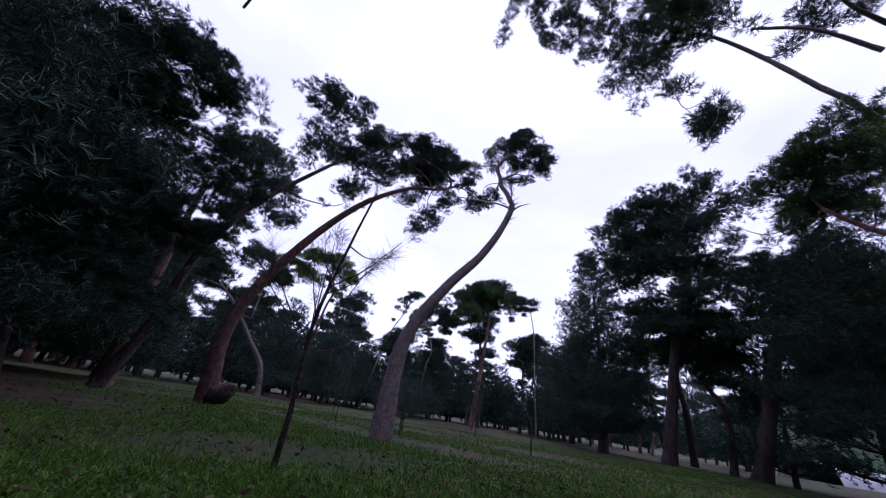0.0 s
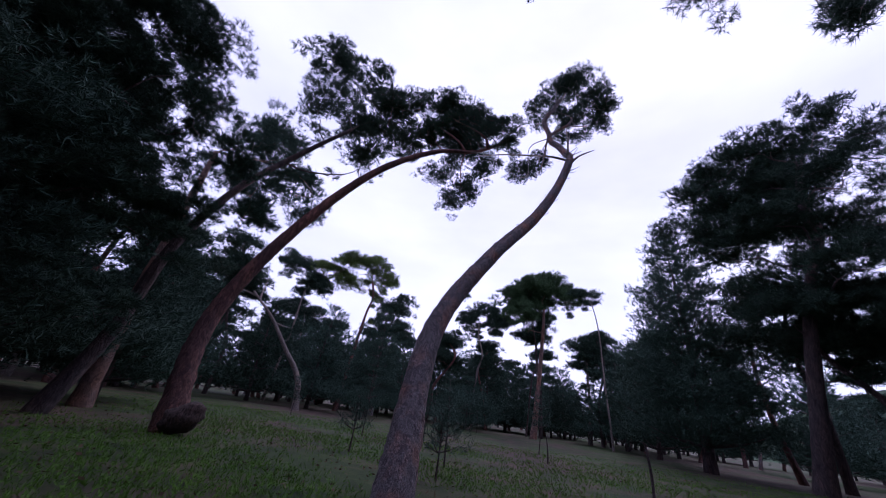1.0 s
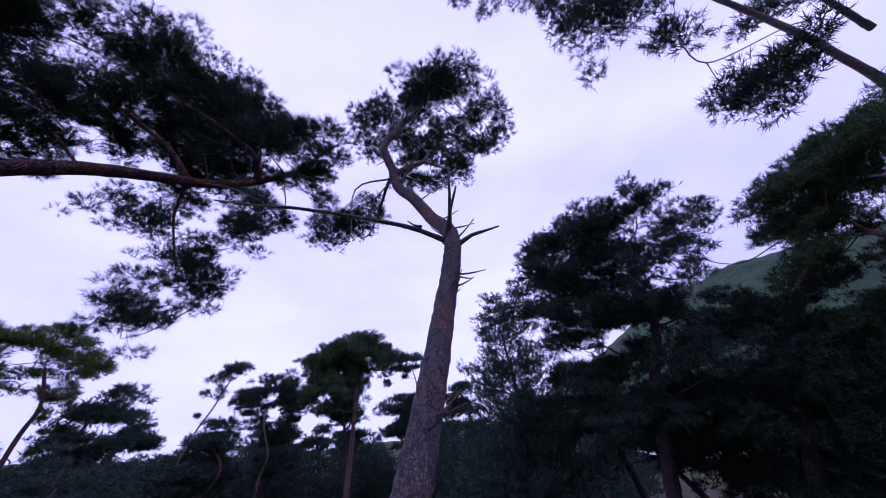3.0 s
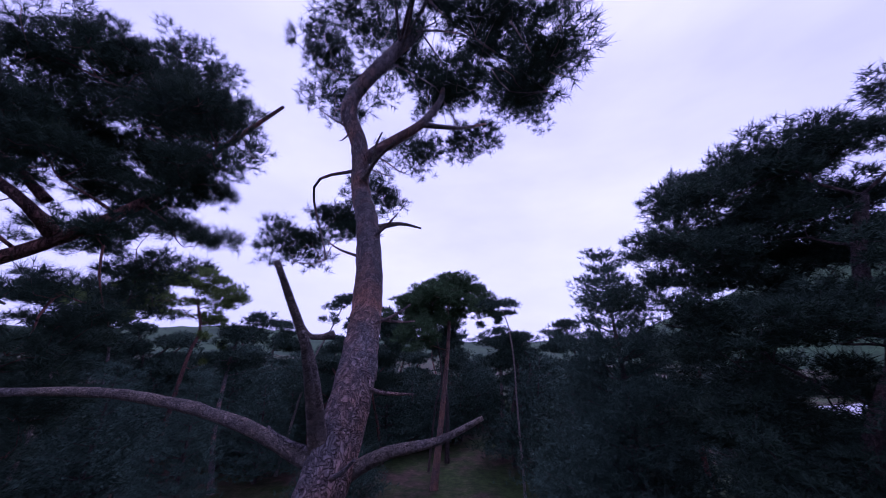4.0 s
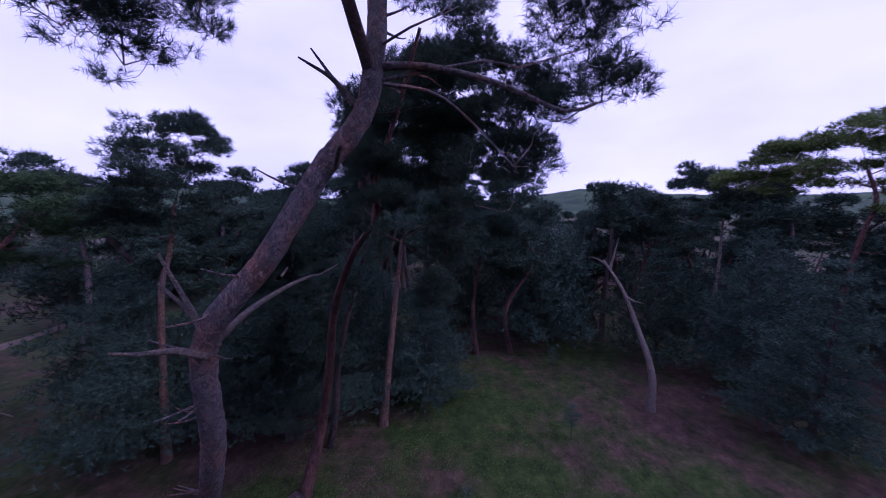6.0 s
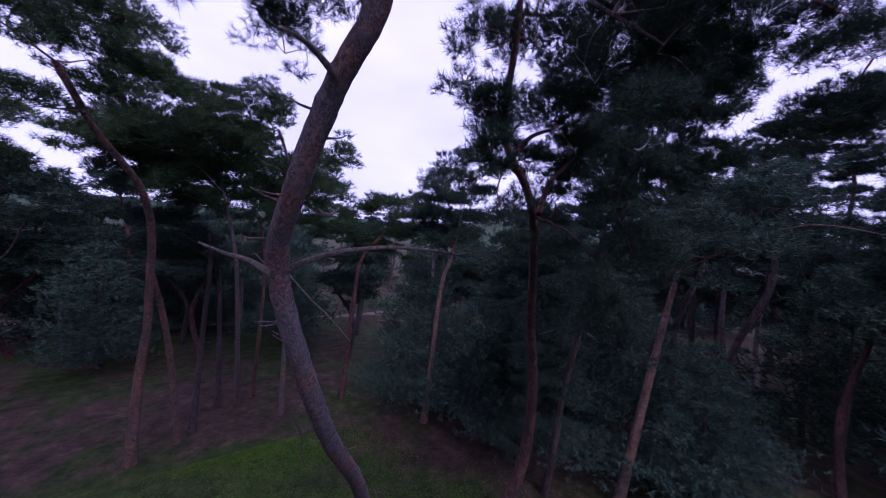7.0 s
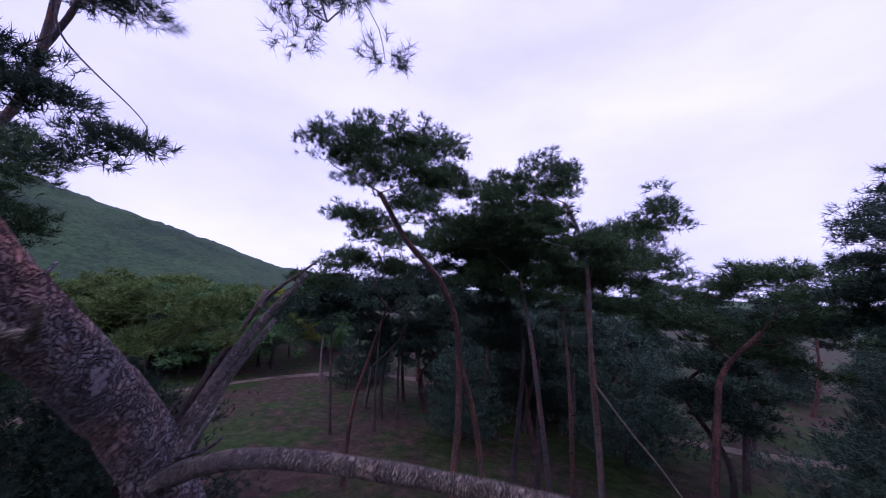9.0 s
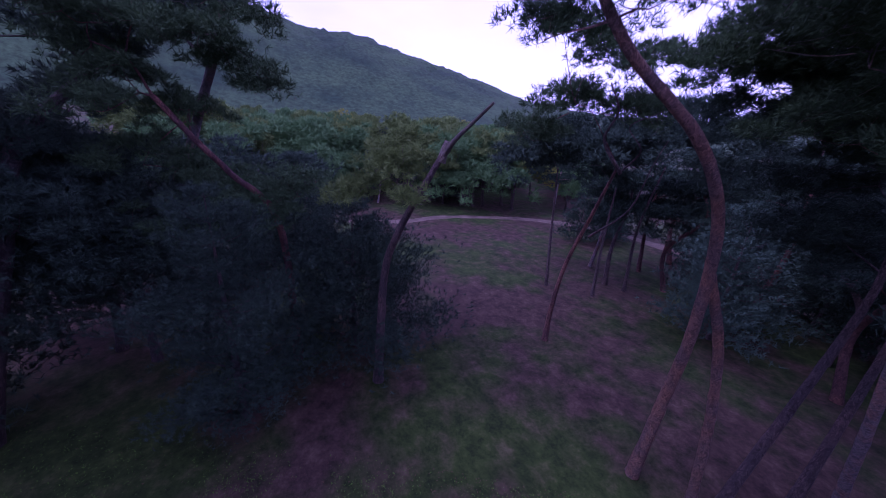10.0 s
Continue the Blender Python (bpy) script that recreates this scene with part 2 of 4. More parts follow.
def pine(label, trunk, radius, pads, style=MID, bark=None, needles=None, category="tree", group="pine trees", limb=0.24, step=None, end=0.42, hang=1.5, lowest=0.3, fill=0):
    """A pine: a trunk along the points, a bough to each mass of needles, and the needles."""
    SEED[0] += 1
    rng = np.random.default_rng(SEED[0])
    bark = bark or BARK_RED
    base = np.array(trunk[0], float)
    root = new("pine_tree")
    root.location = base
    tagged(root, label, category, group)
    pts = np.array(trunk, float) - base
    pts[0][2] -= 0.12
    sides = 26 if style is NEAR else 10
    v, q, caps = tube(pts, radius, radius * end, step or 0.25, sides, 0.045, 0.35, rng)
    mesh_object("trunk", v, q.tolist() + caps, bark, root, True)
    line, s = spline(pts, 0.2)
    allv, allf, n = [], [], 0
    forks, fork_r = np.empty((0, 3)), []
    pads = list(pads)
    for _ in range(fill):
        px, py, pz, pr, ph = pads[int(rng.integers(0, len(pads)))][:5]
        a = rng.uniform(0, 2 * np.pi)
        pads.append((px + 0.9 * pr * np.cos(a), py + 0.9 * pr * np.sin(a), pz - rng.uniform(0.2, 1.5), pr * rng.uniform(0.3, 0.5), ph * 0.45))
    for pad in pads:
        c = np.array(pad[:3]) - base
        cost = np.linalg.norm(line - c, axis=1) + np.maximum(0, line[:, 2] - c[2] + 0.35 * pad[3]) * hang + (s < lowest) * 3
        k = int(cost.argmin()) if len(pad) < 6 else int(pad[5] * (len(line) - 1))
        arch = 0.03 if len(pad) < 6 else 0.3 if pad[5] > 0.9 else 0.08
        a = line[k]
        limit = 1.0
        if len(forks) and len(pad) < 6:
            away = np.linalg.norm(forks - c, axis=1) + np.maximum(0, forks[:, 2] - c[2]) * 0.5 + 0.2
            if away.min() < cost[k]:
                a, limit = forks[away.argmin()], fork_r[int(away.argmin())] * 0.85
        span = np.linalg.norm(c - a)
        r = max(0.01 if span < 1.6 else 0.02, min(radius * (1 - 0.55 * s[k]) * limb * 1.5, radius * limb * (0.35 + 0.3 * span), limit))
        pos, axes, heads = pad_shoots((*c, pad[3], pad[4]), style, rng)
        low = c - (0, 0, min(0.6 * pad[4], 0.25))
        wander = 0.06 if span < 1.5 else 0.11
        mid1 = a + (low - a) * 0.4 + rng.normal(size=3) * wander * span + (0, 0, arch * span)
        mid2 = a + (low - a) * 0.75 + rng.normal(size=3) * wander * span + (0, 0, 0.8 * (arch - 0.03) * span)
        parts = [tube([a, mid1, mid2, low], r, r * 0.3, 0.2, 7, 0.03, 0, rng)]
        forks = np.vstack([forks, mid1, mid2, low])
        fork_r += [r * 0.75, r * 0.55, r * 0.4]
        joints, thick = [mid1, mid2, low], [r * 0.5, r * 0.42, r * 0.34]
        for hd in heads[np.argsort(np.linalg.norm(heads - mid2, axis=1))]:
            away = np.linalg.norm(np.array(joints) - hd, axis=1)
            w = int(away.argmin())
            bend = joints[w] * 0.45 + hd * 0.55 + rng.normal(size=3) * 0.14 * away[w] + (0, 0, -0.06 * away[w])
            tip = max(0.0035, thick[w] * 0.6)
            parts.append(tube([joints[w], bend, hd], thick[w] * 0.9, tip * 0.7, 0.2, 4, 0, 0, rng))
            joints.append(hd)
            thick.append(tip)
        bv, bf = join(parts)
        mesh_object("branch", bv, bf, bark, root, True)
        nv, nf = tufts(pos, axes, style[0], style[1], style[2], rng)
        allv.append(nv)
        allf.append(nf + n)
        n += len(nv)
    if allv:
        mesh_object("crown", np.vstack(allv), np.vstack(allf), needles or NEEDLES, root)
    return root


def bare_limb(root, points, r0, r1, bark, name="branch", label=""):
    """A bare limb, twig or second stem of a tree, through the points."""
    SEED[0] += 1
    v, q, caps = tube(np.array(points, float) - np.array(root.location), r0, r1, 0.12, 8, 0.05, 0.1, np.random.default_rng(SEED[0]))
    ob = mesh_object(name, v, q.tolist() + caps, bark, root, True)
    if label:
        tagged(ob, label)


def cone_pine(label, base, height, width, style=MID, needles=None, name="young_pine", lowest=0.08, whorls=None, group="young pines", ragged=0.25, stem=None):
    """A young pine: a straight stem with whorls of boughs that shorten towards the top."""
    SEED[0] += 1
    rng = np.random.default_rng(SEED[0])
    root = new(name)
    root.location = base
    tagged(root, label, "tree", group)
    top = np.array((rng.normal() * 0.03 * height, rng.normal() * 0.03 * height, height))
    v, q, caps = tube([(0, 0, -0.1), top * 0.5 + (0.02 * height, 0, 0), top], stem or 0.018 * height + 0.015, 0.006, 0.3, 8, 0.03, 0.3, rng)
    mesh_object("trunk", v, q.tolist() + caps, BARK_DARK, root, True)
    whorls = whorls or max(5, int(height * 1.7))
    parts, pos, axs = [], [], []
    for i in range(whorls):
        f = lowest + (0.97 - lowest) * i / (whorls - 1)
        reach = width / 2 * (1 - f) ** 0.75 * (1 + 0.3 * rng.normal() * ragged * 2) + 0.05 * width
        spokes = rng.integers(4, 7)
        for a in rng.uniform(0, 0.8) + np.arange(spokes) * 2 * np.pi / spokes:
            a += rng.normal() * 0.2
            ln = reach * rng.uniform(0.65, 1.15)
            d = np.array((np.cos(a), np.sin(a), 0.28 + 0.35 * f))
            s0 = top * f
            tip = s0 + d * ln
            parts.append(tube([s0, s0 + d * ln * 0.5 + (0, 0, -0.06 * ln), tip], 0.006 * height * (1 - f) + 0.006, 0.004, 0.3, 4, 0, 0, rng))
            k = max(4, int(style[3] * (0.06 if style in (FAR, WOOD) else 0.085) * ln * (0.5 + 0.5 * ln)))
            u = rng.uniform(0.2, 1.05, (k, 1)) ** 0.7
            p = s0 + d * ln * u + rng.normal(size=(k, 3)) * np.array((0.16, 0.16, 0.07)) * (0.35 + ln)
            pos.append(p)
            axs.append(d + (0, 0, 0.6) + rng.normal(size=(k, 3)) * 0.4)
    bv, bf = join(parts)
    tagged(mesh_object("branch", bv, bf, BARK_DARK, root, True), "many thin dark boughs in whorls", kind="stuff")
    nv, nf = tufts(np.vstack(pos), np.vstack(axs), style[0] * 0.9, style[1] * 1.1, style[2], rng)
    mesh_object("crown", nv, nf, needles or NEEDLES_BLUE, root)
    return root


def dead_trunk(label, points, radius, twigs):
    """A bare pale trunk with a few bare twigs."""
    SEED[0] += 1
    rng = np.random.default_rng(SEED[0])
    base = np.array(points[0], float)
    root = new("dead_pine")
    root.location = base
    tagged(root, label, "tree", "dead pines")
    pts = np.array(points, float) - base
    pts[0][2] -= 0.1
    v, q, caps = tube(pts, radius, radius * 0.35, 0.2, 10, 0.04, 0.3, rng)
    mesh_object("trunk", v, q.tolist() + caps, BARK_PALE, root, True)
    for a, b in twigs:
        a, b = np.array(a, float) - base, np.array(b, float) - base
        v, q, caps = tube([a, (a + b) / 2 + rng.normal(size=3) * 0.06, b], radius * 0.45, 0.012, 0.15, 6, 0.04, 0, rng)
        mesh_object("branch", v, q.tolist() + caps, BARK_PALE, root, True)
    return root


# ---- the ground, one sheet to the horizon ----
def rise(x, y):
    """Height of the ground: flat where the path goes, with gentle swells, and rising a little far off."""
    r = np.hypot(x, y - 8)
    return 0.05 * np.sin(x * 0.7 + 1) * np.sin(y * 0.55) * np.clip(r / 8, 0, 1) + 0.5 * np.clip((r - 30) / 120, 0, 1) * np.sin(x * 0.03 + 2) * np.sin(y * 0.025)


def ground_sheet():
    near = np.linspace(-40, 60, 101)
    far = np.concatenate([-np.geomspace(1800, 46, 14), near, np.geomspace(66, 1800, 14)])
    gx, gy = np.meshgrid(far, far)
    v = np.stack([gx, gy, rise(gx, gy)], -1).reshape(-1, 3)
    n = len(far)
    i = np.arange(n - 1)[:, None] * n + np.arange(n - 1)[None, :]
    q = np.stack([i, i + 1, i + n + 1, i + n], -1).reshape(-1, 4)
    ob = mesh_object("ground", v, q, GROUND, None, True)
    tagged(ob, "patchy lawn and brown needle litter under pines", "ground", kind="structure")


ground_sheet()


# ---- hills all round, highest to the east ----
def hills():
    az = np.radians([-180, -164, -150, -131, -120, -100, -84, -72, -60, -45, -29, -15, 0, 15, 30, 42, 55, 64, 74, 86, 96, 106, 114, 121, 128, 134, 146, 165, 180])
    el = np.array([2.0, 2.2, 2.0, 3.2, 2.0, 1.4, 1.6, 3.0, 2.0, 1.6, 2.8, 2.0, 1.4, 1.6, 2.5, 7, 14, 16.2, 15.6, 12.6, 11, 10, 9, 7.2, 5.2, 3.5, 2.4, 2.0, 2.0])
    cols, rws = 420, 26
    a = np.linspace(-np.pi, np.pi, cols, endpoint=False)
    top = np.interp(a, az, np.tan(np.radians(el)))
    rng = np.random.default_rng(5)
    top *= 1 + 0.02 * np.convolve(rng.normal(size=cols + 8), np.ones(9) / 3, "valid")[:cols]
    dist = np.linspace(430, 900, rws)
    f = np.sin(np.linspace(0, 1, rws) * np.pi / 2) ** 1.3
    v = np.zeros((rws, cols, 3))
    for i in range(rws):
        z = 8.6 * f[i] + top * 900 * f[i] - 2 + (rng.normal(size=cols) * 2.2 * (0.15 + f[i] * np.clip(top * 8, 0.2, 1)) if i else 0)
        v[i, :, 0], v[i, :, 1], v[i, :, 2] = np.sin(a) * dist[i], np.cos(a) * dist[i] + 8, z
    i = np.arange(rws - 1)[:, None] * cols
    j = np.arange(cols)[None, :]
    k = (j + 1) % cols
    q = np.stack([i + j, i + k, i + cols + k, i + cols + j], -1).reshape(-1, 4)
    ob = mesh_object("hills", v.reshape(-1, 3), q, HILL, None, True)
    tagged(ob, "wooded green hills, highest to the east", "hill", kind="structure")


hills()


# ---- the grey pine that the path climbs and circles ----
def grey_pine():
    trunk = [(-0.94, 6.08, 0), (-0.99, 7.25, 1.85), (-0.32, 8.3, 3.53), (0.56, 9.35, 5.07), (1.22, 10.09, 6.56), (1.6, 10.42, 7.76), (1.59, 11.0, 8.5),
             (1.46, 11.43, 9.21), (1.3, 11.75, 9.7), (1.22, 11.85, 10.25), (1.07, 11.84, 10.78), (1.4, 11.95, 11.5), (1.75, 12.3, 12.4)]
    pads = [(2.00, 12.55, 13.11, 0.92, 0.50), (3.15, 12.68, 12.49, 0.80, 0.36), (3.32, 12.23, 11.65, 0.50, 0.24), (1.32, 12.17, 11.97, 0.60, 0.28),
            (0.71, 11.92, 11.45, 0.42, 0.22), (0.82, 12.14, 10.95, 0.34, 0.22), (2.08, 12.07, 11.24, 0.42, 0.24), (1.69, 12.52, 10.44, 0.36, 0.20),
            (2.43, 12.76, 10.96, 0.40, 0.20), (3.27, 13.28, 12.00, 0.65, 0.26), (2.25, 13.03, 12.00, 0.85, 0.30), (1.55, 9.89, 10.18, 0.40, 0.22, 0.96),
            (1.27, 10.30, 10.55, 0.40, 0.20, 0.96), (2.50, 10.40, 10.38, 0.45, 0.20, 0.96), (2.04, 10.21, 10.84, 0.50, 0.20, 0.96), (1.77, 10.80, 11.43, 0.50, 0.20, 0.96),
            (2.76, 10.58, 10.02, 0.36, 0.16, 0.96), (0.17, 13.18, 9.48, 0.55, 0.26, 0.84), (0.68, 13.45, 9.88, 0.40, 0.20), (1.09, 13.63, 10.40, 0.50, 0.24, 0.84),
            (0.61, 13.97, 10.07, 0.40, 0.20)]
    root = pine("leaning grey-barked pine with dead branch stubs", trunk, 0.158, pads, NEAR, BARK_GREY, step=0.06, limb=0.15, end=0.45, hang=0.15, lowest=0.62)
    rng = np.random.default_rng(77)
    base = np.array(trunk[0])
    knee = np.array((1.6, 10.56, 7.84))

    def dead(name, label, pts, r0, r1):
        v, q, caps = tube(np.array(pts) - base, r0, r1, 0.06, 9, 0.06, 0.25, rng)
        tagged(mesh_object(name, v, q.tolist() + caps, BARK_PALE, root, True), label)

    bare_limb(root, [(1.26, 11.82, 10.05), (1.54, 11.79, 10.27), (1.85, 11.8, 10.52), (2.05, 11.95, 10.95), (2.1, 12.3, 11.5)], 0.06, 0.025, BARK_GREY)
    bare_limb(root, [(1.85, 11.8, 10.52), (2.28, 11.91, 10.58), (2.6, 12.1, 10.8)], 0.03, 0.012, BARK_GREY)
    bare_limb(root, [(1.24, 11.85, 10.1), (1.2, 12.3, 10.1), (1.17, 12.92, 9.95), (1.07, 13.48, 9.75), (0.95, 13.8, 9.85)], 0.038, 0.014, BARK_GREY)
    dead("branch", "long curved dead branch, bare and pale", [(1.58, 10.42, 7.7), (1.11, 10.47, 7.89), (0.5, 10.52, 7.99), (-0.2, 10.47, 7.98), (-0.65, 10.45, 7.94), (-1.05, 10.56, 8.02)], 0.034, 0.01)
    dead("branch_stub", "split pale upright stub", [(1.56, 10.42, 7.74), (1.53, 10.2, 8.14), (1.45, 9.92, 8.51)], 0.032, 0.012)
    dead("branch_stub", "splintered pale prong beside the upright stub", [(1.52, 10.47, 7.7), (1.53, 10.23, 8.02), (1.55, 9.99, 8.27)], 0.03, 0.012)
    dead("branch_stub", "short broken dead branch", [(1.65, 10.46, 7.68), (1.85, 10.34, 7.8), (2.05, 10.27, 7.86), (2.24, 10.27, 7.95)], 0.036, 0.01)
    dead("branch_stub", "short broken dead branch", [(1.5, 11.58, 9.25), (1.7, 11.68, 9.34), (1.9, 11.78, 9.34)], 0.03, 0.008)
    dead("branch_stub", "forked dead stub", [(1.33, 11.68, 9.78), (1.46, 11.56, 9.93), (1.65, 11.38, 10.02)], 0.03, 0.007)
    dead("branch_stub", "forked dead stub", [(1.44, 11.57, 9.92), (1.45, 11.5, 10.02), (1.52, 11.42, 10.14)], 0.018, 0.006)
    dead("branch_stub", "short splintered stub", [(1.4, 10.98, 8.3), (1.28, 10.93, 8.28), (1.2, 10.96, 8.36)], 0.024, 0.008)
    line, s = spline(np.array(trunk) - base, 0.1)
    for i in range(26):
        k = int(rng.uniform(0.35, 0.92) * len(line))
        d = unit(rng.normal(size=3) * (1, 1, 0.3))
        v, q, caps = tube([line[k], line[k] + d * 0.22, line[k] + d * rng.uniform(0.26, 0.42) + (0, 0, 0.03)], 0.016, 0.005, 0.06, 5, 0, 0, rng)
        mesh_object("branch_stub", v, q.tolist() + caps, BARK_GREY, root, True)


grey_pine()

# ---- the red pine that leans over beside it ----
red_pine = pine("long leaning red-barked pine with a broken tip",
     [(-4.95, 7.63, 0.0), (-5.4, 8.06, 1.91), (-4.77, 8.71, 4.27), (-3.61, 9.41, 6.43), (-2.34, 10.36, 8.0), (-1.2, 11.15, 8.72), (-0.4, 11.4, 9.34), (-0.12, 11.75, 10.09), (0.23, 12.1, 10.9)], 0.17,
     [(-1.54, 11.75, 11.04, 0.75, 0.26), (-2.14, 11.21, 10.82, 0.80, 0.30), (-1.09, 12.23, 10.96, 0.55, 0.26), (-2.86, 10.83, 10.50, 0.70, 0.26),
      (-3.48, 10.28, 9.97, 0.75, 0.26), (-2.35, 11.82, 10.33, 0.80, 0.28), (-3.91, 9.91, 9.65, 0.55, 0.25), (-0.57, 12.32, 10.65, 0.40, 0.22),
      (-1.79, 13.14, 11.20, 0.60, 0.22), (-1.81, 13.77, 11.02, 0.55, 0.20), (-2.02, 13.42, 10.60, 0.65, 0.23), (-2.64, 13.75, 10.20, 0.50, 0.24),
      (-2.53, 12.56, 10.47, 0.85, 0.30), (-3.17, 13.50, 9.58, 0.75, 0.23), (-3.45, 12.18, 10.15, 0.90, 0.36), (-3.99, 11.83, 9.52, 0.90, 0.36),
      (-4.39, 10.57, 8.96, 0.70, 0.32), (-1.78, 12.28, 8.15, 0.50, 0.30), (-1.38, 12.03, 7.54, 0.42, 0.28), (-1.99, 11.97, 7.13, 0.50, 0.30),
      (-1.08, 12.34, 8.67, 0.40, 0.24), (-1.30, 12.53, 11.77, 0.55, 0.18), (-1.92, 12.24, 11.50, 0.57, 0.17), (-2.39, 12.03, 11.18, 0.53, 0.15),
      (-0.86, 12.73, 11.16, 0.41, 0.17), (-1.69, 12.48, 10.92, 0.58, 0.17), (-2.33, 12.27, 10.46, 0.53, 0.16), (-1.30, 12.68, 10.39, 0.48, 0.16),
      (-1.22, 12.51, 9.50, 0.41, 0.16), (-0.97, 12.58, 9.06, 0.31, 0.11), (-2.01, 12.48, 9.95, 0.51, 0.14), (0.07, 11.38, 9.59, 0.30, 0.11),
      (-0.28, 11.40, 9.32, 0.25, 0.10), (-0.51, 11.31, 8.99, 0.23, 0.09), (-0.84, 11.07, 9.56, 0.28, 0.11), (-1.33, 10.96, 9.87, 0.34, 0.13),
      (-1.75, 10.87, 10.23, 0.40, 0.15), (-2.11, 10.88, 9.92, 0.34, 0.14), (-2.50, 10.80, 10.32, 0.35, 0.15), (-2.50, 10.89, 9.64, 0.28, 0.12),
      (-1.22, 10.98, 9.30, 0.28, 0.10), (-1.67, 10.83, 9.33, 0.27, 0.10), (-2.31, 10.66, 9.39, 0.35, 0.13), (-0.40, 11.43, 8.38, 0.23, 0.07),
      (-0.75, 11.32, 8.57, 0.24, 0.08), (-0.84, 11.24, 8.17, 0.22, 0.07), (-1.41, 10.91, 9.01, 0.23, 0.08), (-2.70, 10.44, 8.94, 0.36, 0.14),
      (-2.84, 10.58, 9.24, 0.30, 0.13), (-3.02, 10.34, 8.59, 0.31, 0.12), (-0.01, 11.42, 10.17, 0.40, 0.17), (-0.10, 11.64, 9.52, 0.33, 0.14),
      (-0.05, 11.50, 9.07, 0.28, 0.12), (-0.68, 11.64, 10.34, 0.48, 0.20), (-2.02, 12.11, 10.61, 0.53, 0.21)],
     NEAR, BARK_RED, step=0.08, limb=0.17, end=0.11, hang=0.6, lowest=0.55)
bare_limb(red_pine, [(-0.85, 11.30, 8.98), (-0.86, 11.06, 9.14), (-1.07, 10.96, 9.31), (-1.39, 10.82, 9.45)], 0.055, 0.02, BARK_RED)
bare_limb(red_pine, [(-1.50, 11.06, 8.57), (-1.84, 10.95, 9.05), (-2.40, 10.80, 9.42), (-2.77, 10.69, 9.65)], 0.045, 0.018, BARK_RED)
bare_limb(red_pine, [(-0.86, 11.15, 9.23), (-1.24, 11.06, 9.56), (-1.98, 10.88, 9.90), (-2.33, 10.79, 10.20)], 0.035, 0.012, BARK_RED)
bare_limb(red_pine, [(-1.36, 11.03, 8.59), (-1.07, 11.01, 8.57), (-0.73, 11.03, 8.45)], 0.02, 0.008, BARK_PALE)


def burl():
    """The knob at the foot of the red pine."""
    bm = bmesh.new()
    bmesh.ops.create_icosphere(bm, subdivisions=3, radius=1)
    for v in bm.verts:
        n = 1 + 0.16 * np.sin(v.co.x * 5 + 1) * np.sin(v.co.y * 4) + 0.1 * np.sin(v.co.z * 8 + v.co.x * 6)
        v.co = Vector((v.co.x * 0.3, v.co.y * 0.24, v.co.z * 0.2)) * n + Vector((0.32, -0.1, 0.24 + 0.12 * v.co.x))
    me = bpy.data.meshes.new("burl")
    bm.to_mesh(me)
    bm.free()
    me.polygons.foreach_set("use_smooth", [True] * len(me.polygons))
    me.materials.append(BARK_DARK)
    ob = new("burl", me)
    ob.parent = red_pine
    tagged(ob, "dark swollen knob at the trunk's foot")


burl()

# ---- other pines round the clearing ----
umbrella = pine("tall orange-stemmed pine with a wide flat umbrella crown", [(2.66, 33.21, 0.00), (3.20, 33.19, 5.50), (3.47, 33.00, 9.84), (3.29, 32.94, 11.10)], 0.24,
    [(3.70, 32.89, 12.53, 1.92, 0.55), (1.76, 32.81, 11.52, 1.22, 0.68), (1.33, 33.71, 10.16, 1.40, 0.70), (2.57, 31.12, 11.85, 1.33, 0.49), (5.03, 34.63, 12.49, 1.38, 0.51), (6.02, 32.87, 11.57, 0.81, 0.39), (0.68, 31.83, 10.73, 0.98, 0.68), (1.32, 31.12, 9.14, 1.26, 0.51), (3.39, 34.67, 11.71, 1.47, 0.54), (5.34, 32.94, 11.05, 0.62, 0.23), (0.48, 32.41, 10.83, 1.39, 0.61), (1.94, 32.54, 11.61, 1.76, 0.59), (1.32, 31.68, 9.77, 1.31, 0.43), (3.51, 33.48, 12.17, 1.86, 0.58), (3.09, 33.54, 10.47, 1.87, 0.50), (5.20, 31.76, 10.98, 1.39, 0.38)], UMB, bark=BARK_ORANGE, needles=NEEDLES_LIT, fill=12)
pine("slender leaning pine with a small flat crown", [(7.79, 30.73, 0.00), (7.54, 30.88, 5.11), (7.41, 30.78, 7.90), (7.12, 30.74, 9.85), (6.79, 30.74, 10.77)], 0.075,
    [(6.47, 30.77, 11.15, 0.85, 0.21), (7.30, 31.54, 11.30, 0.52, 0.19), (5.91, 29.96, 10.82, 0.50, 0.17)], UMB, bark=BARK_PALE, fill=5)
pine("thin pale leaning pine with a tiny tuft crown", [(-7.88, 35.18, 0.00), (-6.63, 35.57, 6.73), (-5.50, 35.87, 9.57), (-4.83, 36.03, 11.35)], 0.10,
    [(-4.53, 36.11, 11.80, 1.03, 0.36), (-5.74, 36.90, 11.44, 0.78, 0.27)], UMB, bark=BARK_PALE, fill=4)
pine("pine with a forked pale trunk and airy crown", [(-12.13, 29.12, 0.00), (-11.61, 29.48, 7.09), (-11.33, 29.68, 9.06), (-11.59, 29.46, 10.50)], 0.16,
    [(-11.79, 29.27, 11.74, 1.82, 0.65), (-12.86, 26.89, 10.93, 1.17, 0.63), (-11.10, 31.14, 10.92, 1.25, 0.58), (-14.66, 26.51, 10.06, 0.93, 0.57), (-14.25, 29.91, 10.37, 1.50, 0.61)], UMB, needles=NEEDLES_GOLD, fill=14)
